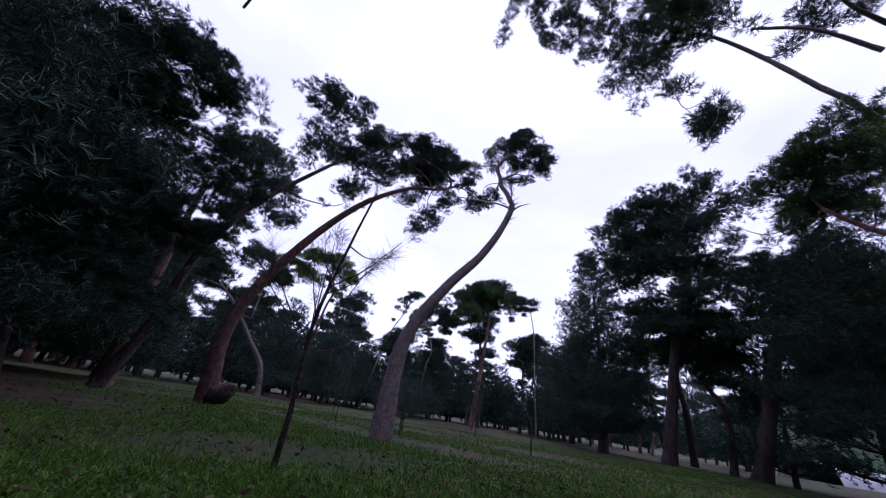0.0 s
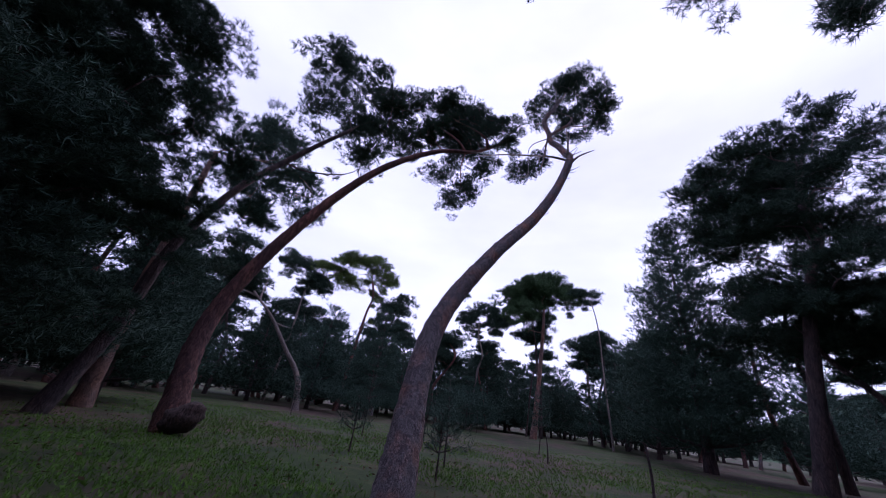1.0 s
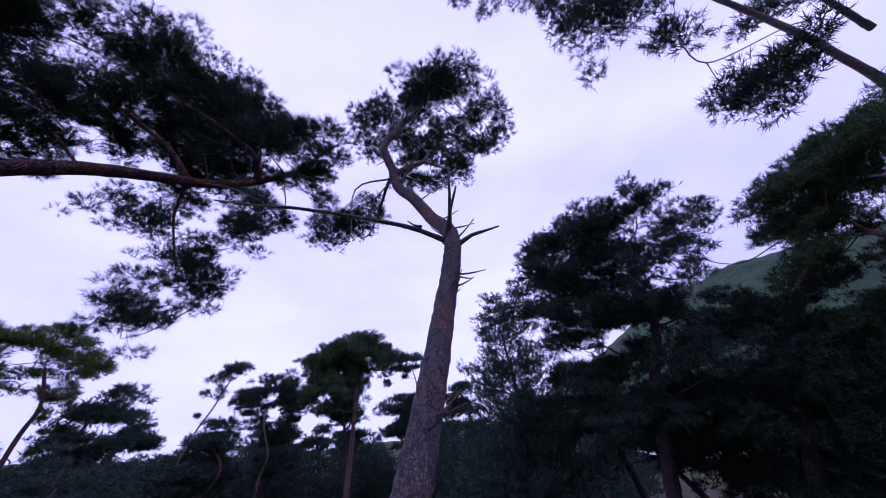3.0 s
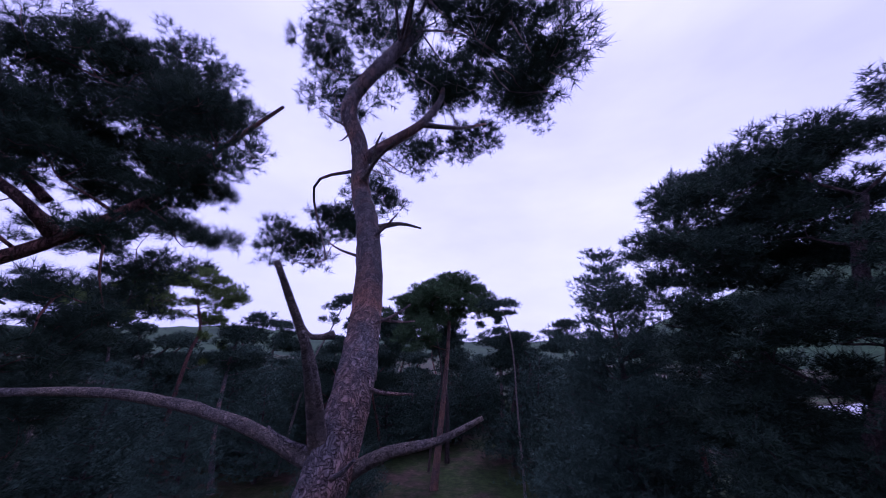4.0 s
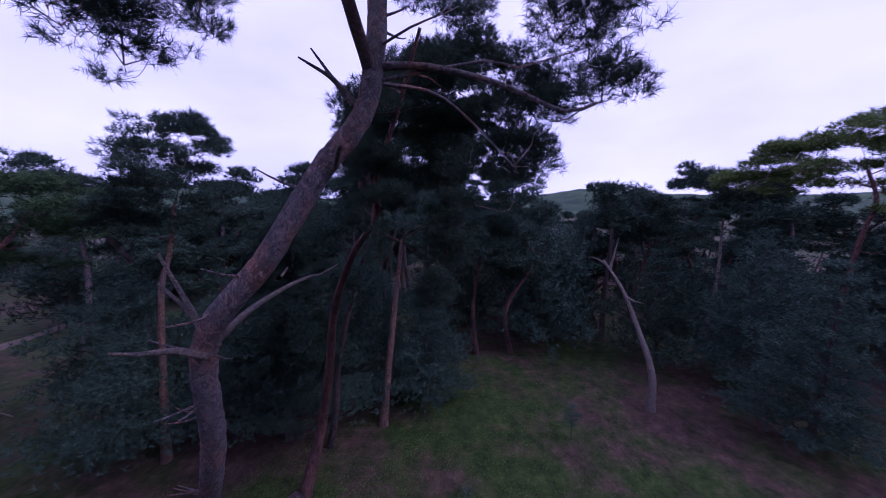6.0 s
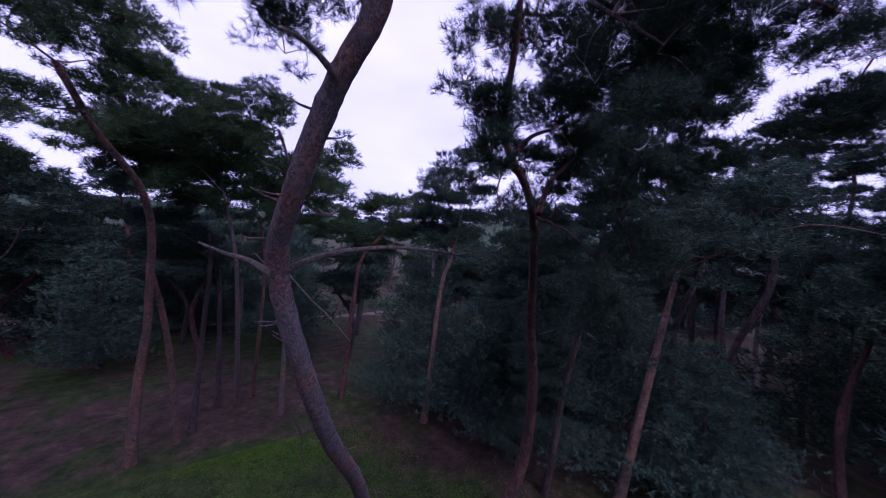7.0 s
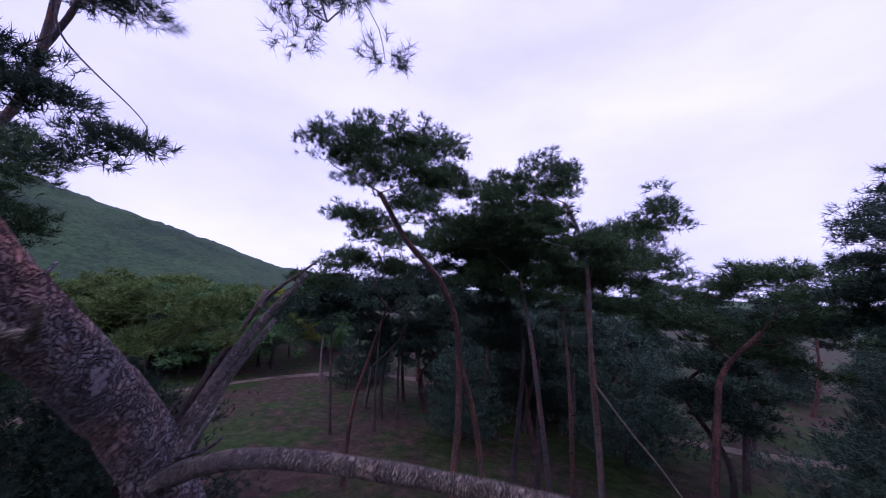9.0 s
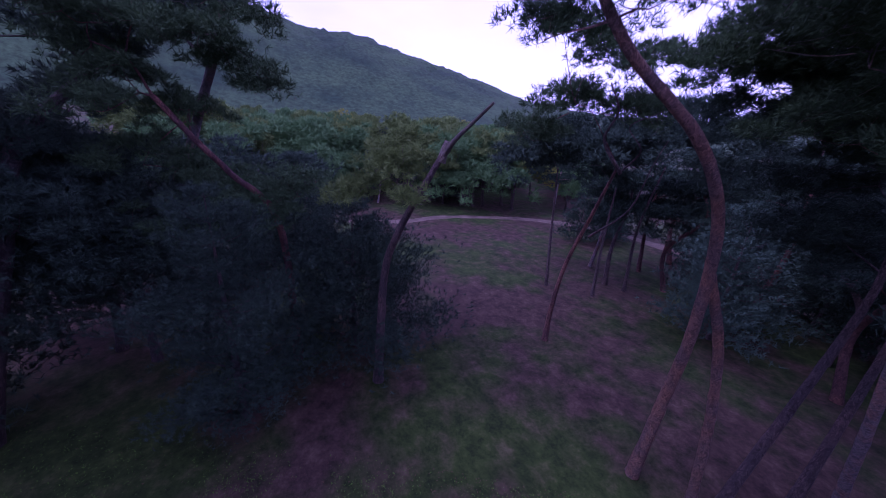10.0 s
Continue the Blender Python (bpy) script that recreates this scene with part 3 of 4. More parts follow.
pine("pine with a bare crooked pale trunk", [(-2.65, 36.49, 0.00), (-2.25, 36.55, 4.77), (-1.85, 36.57, 6.26), (-2.34, 36.37, 8.15), (-2.40, 36.30, 9.29)], 0.13,
    [(-1.70, 36.42, 10.17, 1.96, 0.86), (-3.88, 37.98, 9.42, 1.41, 0.96), (-0.28, 34.72, 9.10, 1.14, 0.77)], UMB, bark=BARK_PALE, fill=10)
pine("slim pine pole beside a leaning one", [(-16.76, 26.94, 0.00), (-16.45, 27.28, 4.90), (-16.39, 27.29, 8.39), (-16.11, 27.58, 10.09)], 0.11,
    [(-17.06, 26.42, 10.26, 1.82, 0.80), (-17.03, 29.78, 9.56, 1.60, 0.77)], UMB, bark=BARK_PALE, fill=10)
pine("broad dark pine with many layered boughs", [(9.85, 16.66, 0.00), (10.62, 15.92, 5.88), (11.21, 15.26, 8.40), (11.16, 15.37, 9.96), (11.40, 15.08, 11.68)], 0.26,
    [(11.85, 14.50, 12.95, 1.69, 0.51), (9.64, 15.58, 12.40, 0.91, 0.57), (13.41, 13.93, 11.97, 1.31, 0.54), (9.23, 17.35, 11.98, 0.99, 0.75), (11.96, 16.82, 12.13, 1.90, 0.57), (11.16, 13.63, 10.09, 1.53, 0.48), (10.02, 17.99, 10.68, 1.39, 0.63), (9.58, 14.84, 8.73, 1.44, 0.48), (9.48, 17.09, 8.35, 1.55, 0.66), (13.55, 15.54, 9.16, 1.66, 0.66), (11.34, 16.66, 7.37, 1.62, 0.54), (10.85, 14.02, 6.75, 1.29, 0.60), (9.93, 15.91, 5.38, 1.86, 0.56), (9.93, 17.34, 6.61, 1.72, 0.64), (10.06, 18.25, 12.84, 1.31, 0.49), (11.23, 17.93, 13.37, 1.21, 0.40), (11.24, 17.19, 11.83, 1.29, 0.43), (10.68, 18.39, 11.46, 1.44, 0.48), (9.56, 19.21, 11.38, 1.21, 0.43), (10.62, 17.76, 10.17, 1.45, 0.44), (9.95, 19.56, 10.36, 1.40, 0.44), (7.58, 16.15, 10.56, 0.80, 0.27), (8.48, 15.77, 11.73, 0.80, 0.27), (9.53, 15.57, 12.25, 0.93, 0.29), (10.72, 15.34, 12.85, 0.93, 0.29), (9.09, 16.31, 10.51, 0.96, 0.33), (10.50, 15.86, 11.12, 1.07, 0.35), (11.84, 15.88, 10.88, 1.07, 0.35), (8.19, 16.99, 9.08, 0.98, 0.34), (10.01, 16.90, 9.10, 1.12, 0.36), (11.45, 16.63, 9.10, 1.09, 0.36), (12.41, 16.23, 9.61, 1.07, 0.35), (7.04, 17.16, 9.35, 0.72, 0.26)], MID, bark=BARK_DARK)
pine("large dark pine with a heavy spreading crown", [(12.10, 14.82, 0.00), (12.92, 13.55, 4.91), (13.35, 12.80, 7.52), (14.04, 11.24, 9.50)], 0.28,
    [(13.17, 13.18, 7.76, 1.33, 0.71), (14.81, 12.09, 8.69, 1.31, 0.52), (12.20, 12.78, 6.09, 1.56, 0.70), (12.19, 14.74, 5.35, 1.60, 0.80), (14.55, 12.61, 6.74, 1.26, 0.84), (13.22, 10.50, 10.05, 0.93, 0.39), (13.86, 11.75, 10.24, 0.53, 0.27), (12.71, 17.37, 5.15, 2.38, 0.86), (12.46, 17.39, 13.39, 1.22, 0.38), (13.07, 16.67, 13.59, 1.06, 0.42), (12.41, 16.65, 12.02, 1.21, 0.40), (12.18, 17.66, 10.88, 1.46, 0.44), (11.92, 16.42, 10.53, 1.00, 0.38), (11.82, 17.28, 9.62, 1.49, 0.47), (12.63, 14.37, 7.59, 1.60, 0.56), (14.60, 13.56, 7.93, 1.60, 0.56), (16.07, 13.68, 6.75, 1.60, 0.56), (13.49, 14.89, 5.99, 1.60, 0.56), (15.35, 14.83, 4.91, 1.60, 0.56), (11.35, 15.56, 6.05, 1.60, 0.56), (12.95, 16.34, 4.60, 1.67, 0.58), (14.88, 16.37, 3.29, 1.67, 0.58)], MID, bark=BARK_DARK)
overhang = pine("tall pine with overhanging boughs and bare limbs", [(16.48, 10.86, 0.00), (15.66, 10.00, 5.95), (13.40, 8.14, 11.10), (11.62, 7.99, 13.02), (9.77, 8.53, 15.95), (8.03, 8.99, 17.50)], 0.19,
    [(15.38, 11.58, 11.95, 1.51, 0.30), (15.99, 10.07, 12.46, 1.74, 0.35), (15.82, 7.58, 12.52, 0.90, 0.30), (16.99, 10.69, 11.60, 1.98, 0.32), (15.84, 11.99, 11.05, 1.22, 0.31), (2.27, 11.89, 23.47, 2.03, 0.76), (4.37, 11.20, 20.81, 2.30, 0.92), (6.24, 9.96, 17.36, 1.97, 0.79), (6.36, 9.71, 14.63, 1.31, 0.60), (7.57, 8.85, 16.58, 1.91, 0.72), (7.43, 9.02, 13.50, 0.66, 0.33), (8.70, 8.16, 16.33, 1.58, 0.56), (7.71, 7.78, 10.68, 0.63, 0.27), (13.13, 7.52, 16.53, 1.60, 0.43), (8.58, 9.18, 11.69, 0.80, 0.23), (8.38, 8.75, 11.17, 0.78, 0.21), (7.73, 8.40, 10.29, 0.47, 0.16)], MID, limb=0.26, end=0.3, hang=0.3, lowest=0.5, bark=BARK_GREY)
pine("red-limbed pine with flat layered boughs", [(12.63, 7.04, 0.00), (12.66, 7.28, 5.31), (12.65, 8.41, 6.96), (12.42, 9.08, 7.85), (12.44, 9.86, 8.95)], 0.16,
    [(12.39, 10.72, 10.50, 1.47, 0.26), (12.88, 9.26, 11.10, 1.49, 0.30), (12.24, 7.97, 11.08, 1.10, 0.27), (13.39, 11.15, 9.85, 1.15, 0.27), (11.94, 8.73, 10.32, 1.60, 0.29), (12.94, 10.37, 9.37, 1.12, 0.21), (13.29, 8.04, 9.85, 1.19, 0.34), (12.42, 10.96, 8.65, 0.96, 0.26), (13.95, 9.39, 8.54, 1.23, 0.33), (13.35, 7.27, 9.37, 0.90, 0.27), (14.50, 10.73, 7.23, 1.56, 0.47), (14.45, 8.92, 6.40, 1.60, 0.53), (12.90, 7.94, 5.77, 1.55, 0.52), (12.99, 6.55, 6.43, 1.13, 0.47), (13.50, 9.56, 5.41, 1.77, 0.48)], MID, limb=0.34, needles=NEEDLES_LIT)
twin = pine("orange-stemmed twin pine with a windswept flat crown", [(3.75, -0.40, 0.00), (3.60, -0.20, 2.90), (3.42, 0.20, 4.63), (3.36, 0.60, 6.33), (3.32, 1.35, 7.80), (3.50, 2.40, 8.92), (4.10, 3.50, 9.90), (4.60, 4.20, 11.00)], 0.15,
    [(5.37, 5.38, 11.67, 0.66, 0.28), (4.85, 4.53, 12.15, 1.02, 0.45), (4.70, 4.90, 11.34, 0.87, 0.38), (4.12, 3.64, 12.33, 1.03, 0.46), (4.07, 4.13, 11.38, 1.10, 0.44), (3.52, 2.89, 12.48, 0.70, 0.47), (3.62, 3.12, 11.40, 1.05, 0.47), (3.75, 3.61, 10.61, 1.02, 0.40), (3.24, 2.42, 11.67, 0.72, 0.36), (4.92, 4.26, 10.19, 0.60, 0.24)], NMID, bark=BARK_ORANGE, needles=NEEDLES_LIT, hang=0.8)
pine("slim pine with a small tuft on a bare top", [(-1.0, -1.5, 0.0), (-0.8, -0.6, 3.5), (-0.5, 0.5, 6.8), (-0.4, 1.1, 9.0), (-0.25, 1.25, 10.16), (-0.05, 1.39, 10.75), (0.22, 1.6, 11.3)], 0.11,
    [(0.75, 2.16, 12.15, 0.56, 0.26), (0.38, 1.83, 11.88, 0.65, 0.37), (0.21, 1.83, 11.53, 0.46, 0.23), (0.65, 2.01, 11.41, 0.47, 0.21), (1.67, 1.59, 11.41, 1.22, 0.52), (0.80, 1.49, 10.57, 1.38, 0.46), (-0.38, 1.48, 9.92, 0.98, 0.36), (2.12, 2.17, 10.67, 1.07, 0.40)], NMID, bark=BARK_GREY, needles=NEEDLES_LIT)
slender = pine("slender grey pine with a flat crown", [(-1.20, -2.56, 0.00), (-0.56, 0.51, 6.53), (-0.33, 0.48, 8.74)], 0.11,
    [(-2.19, 0.65, 10.93, 0.75, 0.42), (-1.81, -0.43, 10.65, 1.13, 0.41), (-0.94, 1.01, 9.73, 1.19, 0.36), (0.34, -0.53, 9.46, 1.36, 0.42), (-2.06, -0.38, 9.69, 1.20, 0.35)], MID, bark=BARK_ORANGE, needles=NEEDLES_LIT)
pine("slender pine among close-set trunks", [(0.50, -3.23, 0.00), (1.06, 0.03, 6.38), (1.56, 0.07, 9.13)], 0.12,
    [(2.65, 0.24, 10.48, 1.36, 0.52), (1.47, -0.96, 9.96, 1.66, 0.50), (3.97, -0.46, 10.76, 1.35, 0.45), (4.97, -0.66, 10.32, 1.38, 0.46), (2.73, 0.04, 12.04, 0.99, 0.32), (2.21, -1.11, 11.43, 1.34, 0.34), (3.62, -1.26, 10.98, 1.25, 0.33), (1.54, -2.24, 10.23, 1.56, 0.35), (2.98, -2.48, 9.96, 1.58, 0.35)], MID, bark=BARK_GREY, needles=NEEDLES_LIT)
pine("slender pine among close-set trunks", [(-0.15, -3.81, 0.00), (0.08, -0.52, 6.01), (0.33, -0.52, 8.39)], 0.10,
    [(0.76, -0.51, 8.79, 1.56, 0.47), (-0.98, -1.50, 9.17, 1.54, 0.44), (2.64, -1.29, 9.28, 1.71, 0.46), (0.87, -1.31, 11.01, 1.37, 0.31), (-0.30, -1.35, 10.38, 1.25, 0.28), (-1.10, -1.31, 10.55, 0.93, 0.26), (-1.10, -1.81, 9.74, 1.10, 0.28), (-0.28, -2.35, 9.38, 1.52, 0.31), (0.63, -0.83, 11.58, 0.71, 0.23)], MID, bark=BARK_ORANGE, needles=NEEDLES_LIT)
pine("orange-barked pine with dark layered boughs", [(-6.15, 2.01, 0.00), (-6.48, 2.08, 5.69), (-6.79, 2.19, 7.08), (-7.01, 2.28, 8.20), (-7.14, 2.32, 9.05)], 0.15,
    [(-7.42, 2.39, 11.58, 1.59, 0.36), (-6.73, 1.97, 10.77, 1.36, 0.34), (-8.36, 1.89, 10.33, 1.09, 0.33), (-6.81, 2.08, 9.66, 1.46, 0.33), (-5.58, 2.52, 10.01, 0.87, 0.25), (-7.69, 2.71, 9.04, 0.79, 0.30), (-7.03, 1.10, 8.36, 1.41, 0.27), (-7.32, 2.49, 8.22, 1.07, 0.30), (-6.32, 1.25, 8.95, 1.11, 0.24), (-7.72, 3.27, 10.96, 0.77, 0.32)], MID, bark=BARK_ORANGE)
pine("forked pine with a low flat crown", [(-3.72, -1.70, 0.00), (-4.05, -1.62, 5.17), (-4.30, -1.63, 6.79), (-5.21, -1.38, 8.08)], 0.15,
    [(-5.55, -1.33, 9.54, 1.53, 0.31), (-4.90, -2.60, 9.23, 1.01, 0.29), (-5.64, -0.18, 8.85, 0.92, 0.27), (-3.24, -4.04, 8.97, 1.64, 0.45), (-3.87, -2.83, 7.99, 1.71, 0.41), (-6.55, -1.94, 8.16, 1.44, 0.37), (-1.79, -4.23, 8.38, 1.81, 0.52), (-5.67, -3.31, 7.19, 1.82, 0.41)], MID, needles=NEEDLES_LIT)
snag = pine("dark crooked pine with a broken pale top", [(10.2, 4.75, 0.00), (9.9, 4.7, 4.2), (9.3, 4.5, 5.9), (8.75, 4.1, 7.2), (8.5, 3.6, 8.3)], 0.17,
    [(9.60, 4.67, 7.54, 0.85, 0.31), (10.67, 4.77, 7.00, 0.82, 0.32), (8.45, 4.52, 6.97, 0.48, 0.21), (10.09, 5.63, 6.77, 0.66, 0.22), (9.85, 4.18, 7.87, 0.71, 0.18)], MID, bark=BARK_DARK, needles=NEEDLES_GOLD)
lean = pine("crooked leaning pine with bare twigs", [(9.55, -2.9, 0.0), (9.6, -3.0, 1.82), (9.42, -3.1, 3.78), (8.9, -3.2, 5.74), (8.2, -3.1, 7.86)], 0.12,
    [(8.39, 0.35, 11.46, 1.00, 0.32), (7.84, -0.73, 10.97, 1.24, 0.37), (7.13, -1.84, 10.72, 1.06, 0.34), (9.31, -1.44, 9.70, 1.52, 0.42), (10.79, -1.42, 8.73, 1.38, 0.45), (7.77, -2.56, 9.55, 1.37, 0.41)], MID, needles=NEEDLES_LIT)
pine("slim crooked pine near the dirt path", [(11.52, -8.76, 0.00), (11.66, -8.73, 3.35), (11.72, -8.81, 6.27)], 0.10,
    [(12.39, -8.45, 7.99, 2.64, 0.88), (11.70, -11.28, 8.94, 2.44, 0.84), (14.39, -8.18, 7.34, 2.23, 0.74)], FAR, bark=BARK_DARK)
pine("slim crooked pine near the dirt path", [(13.68, -7.26, 0.00), (13.97, -7.09, 3.65), (14.23, -7.00, 6.96)], 0.10,
    [(14.67, -6.66, 8.01, 2.32, 0.71), (17.35, -6.82, 6.90, 2.15, 0.78), (14.27, -8.34, 8.88, 1.67, 0.56)], FAR, bark=BARK_DARK)
pine("slim crooked pine near the dirt path", [(11.15, -11.27, 0.00), (11.36, -11.26, 3.92), (11.02, -11.59, 7.48)], 0.11,
    [(10.96, -11.70, 9.42, 2.97, 1.02), (9.89, -14.41, 8.90, 2.73, 0.88), (13.02, -11.61, 7.60, 2.37, 0.79)], FAR, bark=BARK_DARK)
pine("dark pine with a broad hanging crown", [(2.13, -1.49, 0.00), (1.86, -2.86, 4.48), (1.76, -2.87, 6.19), (1.87, -2.86, 7.65)], 0.13,
    [(3.67, -2.47, 10.84, 1.57, 0.36), (3.00, -3.69, 10.00, 1.51, 0.38), (3.64, -1.97, 9.25, 1.11, 0.37), (2.37, -2.79, 8.75, 1.38, 0.35), (3.29, -3.62, 8.03, 1.37, 0.34), (3.08, -4.69, 11.49, 1.30, 0.39), (2.60, -3.76, 7.16, 1.46, 0.33), (4.67, -1.97, 11.31, 0.93, 0.30), (4.12, -3.28, 11.24, 0.96, 0.31), (4.12, -2.67, 10.41, 0.96, 0.31), (3.45, -3.26, 10.23, 0.93, 0.30), (4.53, -1.57, 10.41, 0.82, 0.26), (3.52, -3.50, 9.59, 0.99, 0.32), (4.56, -1.81, 9.68, 0.74, 0.25), (3.98, -3.03, 9.43, 0.89, 0.28)], MID, bark=BARK_DARK)
pine("dark pine with a broad hanging crown", [(1.20, -3.46, 0.00), (1.34, -4.92, 5.40), (1.80, -4.89, 7.55)], 0.13,
    [(3.81, -4.52, 6.83, 1.41, 0.39), (2.29, -4.83, 6.27, 1.56, 0.42), (4.27, -4.38, 10.44, 1.47, 0.37), (2.58, -4.79, 10.10, 1.30, 0.39)], MID, bark=BARK_DARK)
pine("pine with orange-red forked stem", [(-8.75, 9.20, 0.00), (-9.04, 9.38, 2.07), (-9.30, 9.59, 4.34), (-9.52, 9.77, 6.17), (-9.71, 9.93, 7.65)], 0.17,
    [(-10.03, 14.53, 9.44, 1.51, 0.66), (-10.85, 12.75, 8.36, 2.15, 0.76), (-8.73, 11.06, 8.50, 1.48, 0.50), (-9.96, 15.54, 8.53, 0.99, 0.45), (-11.82, 14.16, 7.53, 1.64, 0.66), (-9.81, 11.77, 9.80, 1.34, 0.62)], MID, bark=BARK_ORANGE, needles=NEEDLES_BLUE)
pine("red-barked pine with a broad dark layered crown", [(-25.62, 11.60, 0.00), (-24.87, 11.68, 5.15), (-24.03, 11.97, 8.98), (-23.35, 12.23, 11.85), (-23.39, 11.99, 13.81)], 0.17,
    [(-26.20, 9.46, 15.54, 2.44, 0.71), (-25.02, 11.39, 16.46, 2.70, 0.81), (-23.96, 10.70, 14.10, 2.52, 0.82), (-22.14, 12.91, 15.00, 2.27, 0.71), (-27.42, 8.65, 13.54, 2.60, 0.84), (-23.59, 12.61, 12.57, 2.66, 0.87), (-25.13, 10.14, 11.36, 2.85, 0.89), (-21.70, 14.75, 13.46, 2.39, 0.75), (-29.22, 6.95, 15.34, 2.92, 0.91), (-21.23, 14.13, 10.68, 2.60, 0.84), (-23.19, 11.36, 9.01, 2.46, 0.80), (-29.18, 7.44, 11.09, 2.92, 0.91)], MID, bark=BARK_RED, fill=8)
pine("leaning pine with a long bare limb", [(-7.35, 7.5, 0.00), (-7.14, 7.86, 1.47), (-7.06, 8.05, 3.30), (-6.71, 8.55, 5.15), (-6.13, 9.18, 6.69), (-5.15, 10.01, 8.64)], 0.13,
    [(-6.21, 9.31, 10.88, 1.12, 0.60), (-5.86, 10.90, 11.73, 1.40, 0.80), (-5.36, 8.56, 8.06, 0.71, 0.57), (-4.50, 10.43, 9.87, 0.89, 0.54), (-5.65, 10.93, 9.32, 1.29, 0.55), (-4.11, 9.35, 6.73, 0.71, 0.43), (-4.33, 11.66, 10.45, 0.80, 0.50)], NMID, bark=BARK_DARK)
pine("dense dark pine with low hanging boughs", [(-7.53, 5.81, 0.00), (-7.84, 5.38, 2.16), (-8.07, 5.20, 4.65)], 0.13,
    [(-8.34, 4.85, 6.01, 1.39, 0.80), (-8.70, 6.26, 8.35, 1.43, 0.86), (-7.21, 4.58, 3.62, 0.97, 0.66), (-8.29, 6.66, 6.10, 1.47, 0.87), (-7.06, 6.53, 7.23, 0.91, 0.77), (-7.32, 6.08, 3.49, 1.31, 0.65), (-6.19, 6.56, 5.43, 0.84, 0.58), (-7.56, 5.75, 2.28, 1.06, 0.58), (-7.15, 7.67, 3.42, 1.45, 0.72), (-6.92, 6.41, 1.66, 1.28, 0.46), (-5.85, 7.43, 4.82, 0.55, 0.41), (-9.29, 5.20, 5.42, 1.30, 0.70), (-8.62, 5.93, 6.30, 1.50, 0.81), (-7.91, 6.41, 8.01, 1.21, 0.64), (-8.49, 6.30, 3.79, 1.37, 0.63), (-7.61, 6.71, 4.42, 1.37, 0.62), (-7.68, 5.21, 7.69, 0.80, 0.32), (-8.23, 4.96, 7.96, 0.93, 0.35), (-8.46, 5.22, 6.88, 0.78, 0.31), (-8.78, 4.84, 7.53, 0.78, 0.34)], NMID, bark=BARK_DARK)

# second stems, the broken pale top of the crooked pine, and bare limbs
bare_limb(umbrella, [(2.34, 36.32, -0.10), (2.72, 35.81, 4.35), (3.12, 35.59, 6.34), (2.56, 34.43, 9.94)], 0.08, 0.05, BARK_DARK, "trunk", "second slimmer stem beside the main trunk")
bare_limb(snag, [(8.59, 3.71, 7.90), (8.52, 3.58, 8.42)], 0.13, 0.1, BARK_PALE, "branch_stub", "snapped pale trunk end")
bare_limb(snag, [(8.52, 3.65, 8.1), (7.9, 3.75, 8.5), (7.15, 3.7, 9.0), (6.8, 3.6, 9.3)], 0.07, 0.03, BARK_PALE, "branch", "bare pale splintered branch")
bare_limb(twin, [(2.55, -1.1, -0.1), (2.6, -1.0, 0.71), (2.8, -0.7, 2.95), (3.05, -0.2, 4.88), (3.35, 0.6, 6.5)], 0.12, 0.09, BARK_ORANGE, "trunk", "second reddish stem joining the trunk")
bare_limb(lean, [(7.48, -2.23, 7.74), (7.95, -1.72, 8.70), (7.63, -1.61, 9.53), (7.70, -1.10, 10.24)], 0.06, 0.02, BARK_DARK)
bare_limb(lean, [(8.30, -2.55, 5.33), (7.10, -2.53, 6.62), (6.55, -2.22, 8.12), (6.38, -2.33, 8.83)], 0.045, 0.012, BARK_DARK)
bare_limb(lean, [(7.45, -2.25, 7.86), (6.91, -2.03, 8.51), (7.29, -1.81, 9.13), (6.50, -1.85, 9.54)], 0.035, 0.01, BARK_DARK)
bare_limb(slender, [(-0.58, 0.51, 6.36), (-1.37, 0.99, 5.41), (-1.90, 1.39, 4.86), (-2.60, 1.85, 3.98)], 0.035, 0.012, BARK_PALE, "branch", "long drooping dead branch")
bare_limb(overhang, [(13.85, 7.37, 14.29), (11.93, 7.49, 15.43), (10.42, 8.12, 16.29)], 0.09, 0.05, BARK_GREY)

# ---- young pines, saplings and bushes ----
cone_pine("conical young pine with upright candle shoots", (9.2, 21.6, 0), 12.3, 6.0, MID)
cone_pine("young blue-green pine on the lawn", (-8.3, 25.2, 0), 7.0, 3.6, MID)
cone_pine("blue-green young pine with layered boughs", (-10.6, 10.8, 0), 5.4, 3.4, MID)
cone_pine("low round pine bush", (-2.4, 30.4, 0), 3.4, 4.0, MID, ragged=0.5)
cone_pine("dense dark pine bush with drooping boughs", (12.6, 4.9, 0), 5.8, 6.4, MID, NEEDLES)
cone_pine("bushy blue-green pine with dense boughs", (-8.8, 4.6, 0), 7.6, 6.2, MID)
cone_pine("bushy blue-green pine with dense boughs", (-11.5, 7.5, 0), 7.0, 6.0, MID)
cone_pine("bushy blue-green pine with dense boughs", (-7.0, 0.5, 0), 6.4, 6.0, MID)
cone_pine("dark bushy pine with low boughs", (14.6, 11.6, 0), 7.6, 6.6, MID, NEEDLES, lowest=0.3)
cone_pine("dense dark pine with ragged boughs", (10.4, 8.9, 0), 7.0, 4.0, NMID, NEEDLES, ragged=0.5)
for x, y, h in ((17.5, 15.0, 7.2), (19.0, 7.2, 6.6), (22.5, 10.5, 7.0), (24.5, 4.8, 6.2), (27.0, 9.0, 6.8), (20.5, 13.5, 7.2)):
    cone_pine("dark bushy pine with bare lower stem", (x, y, 0), h, 6.0, MID if y > 13 else FAR, NEEDLES, lowest=0.34)
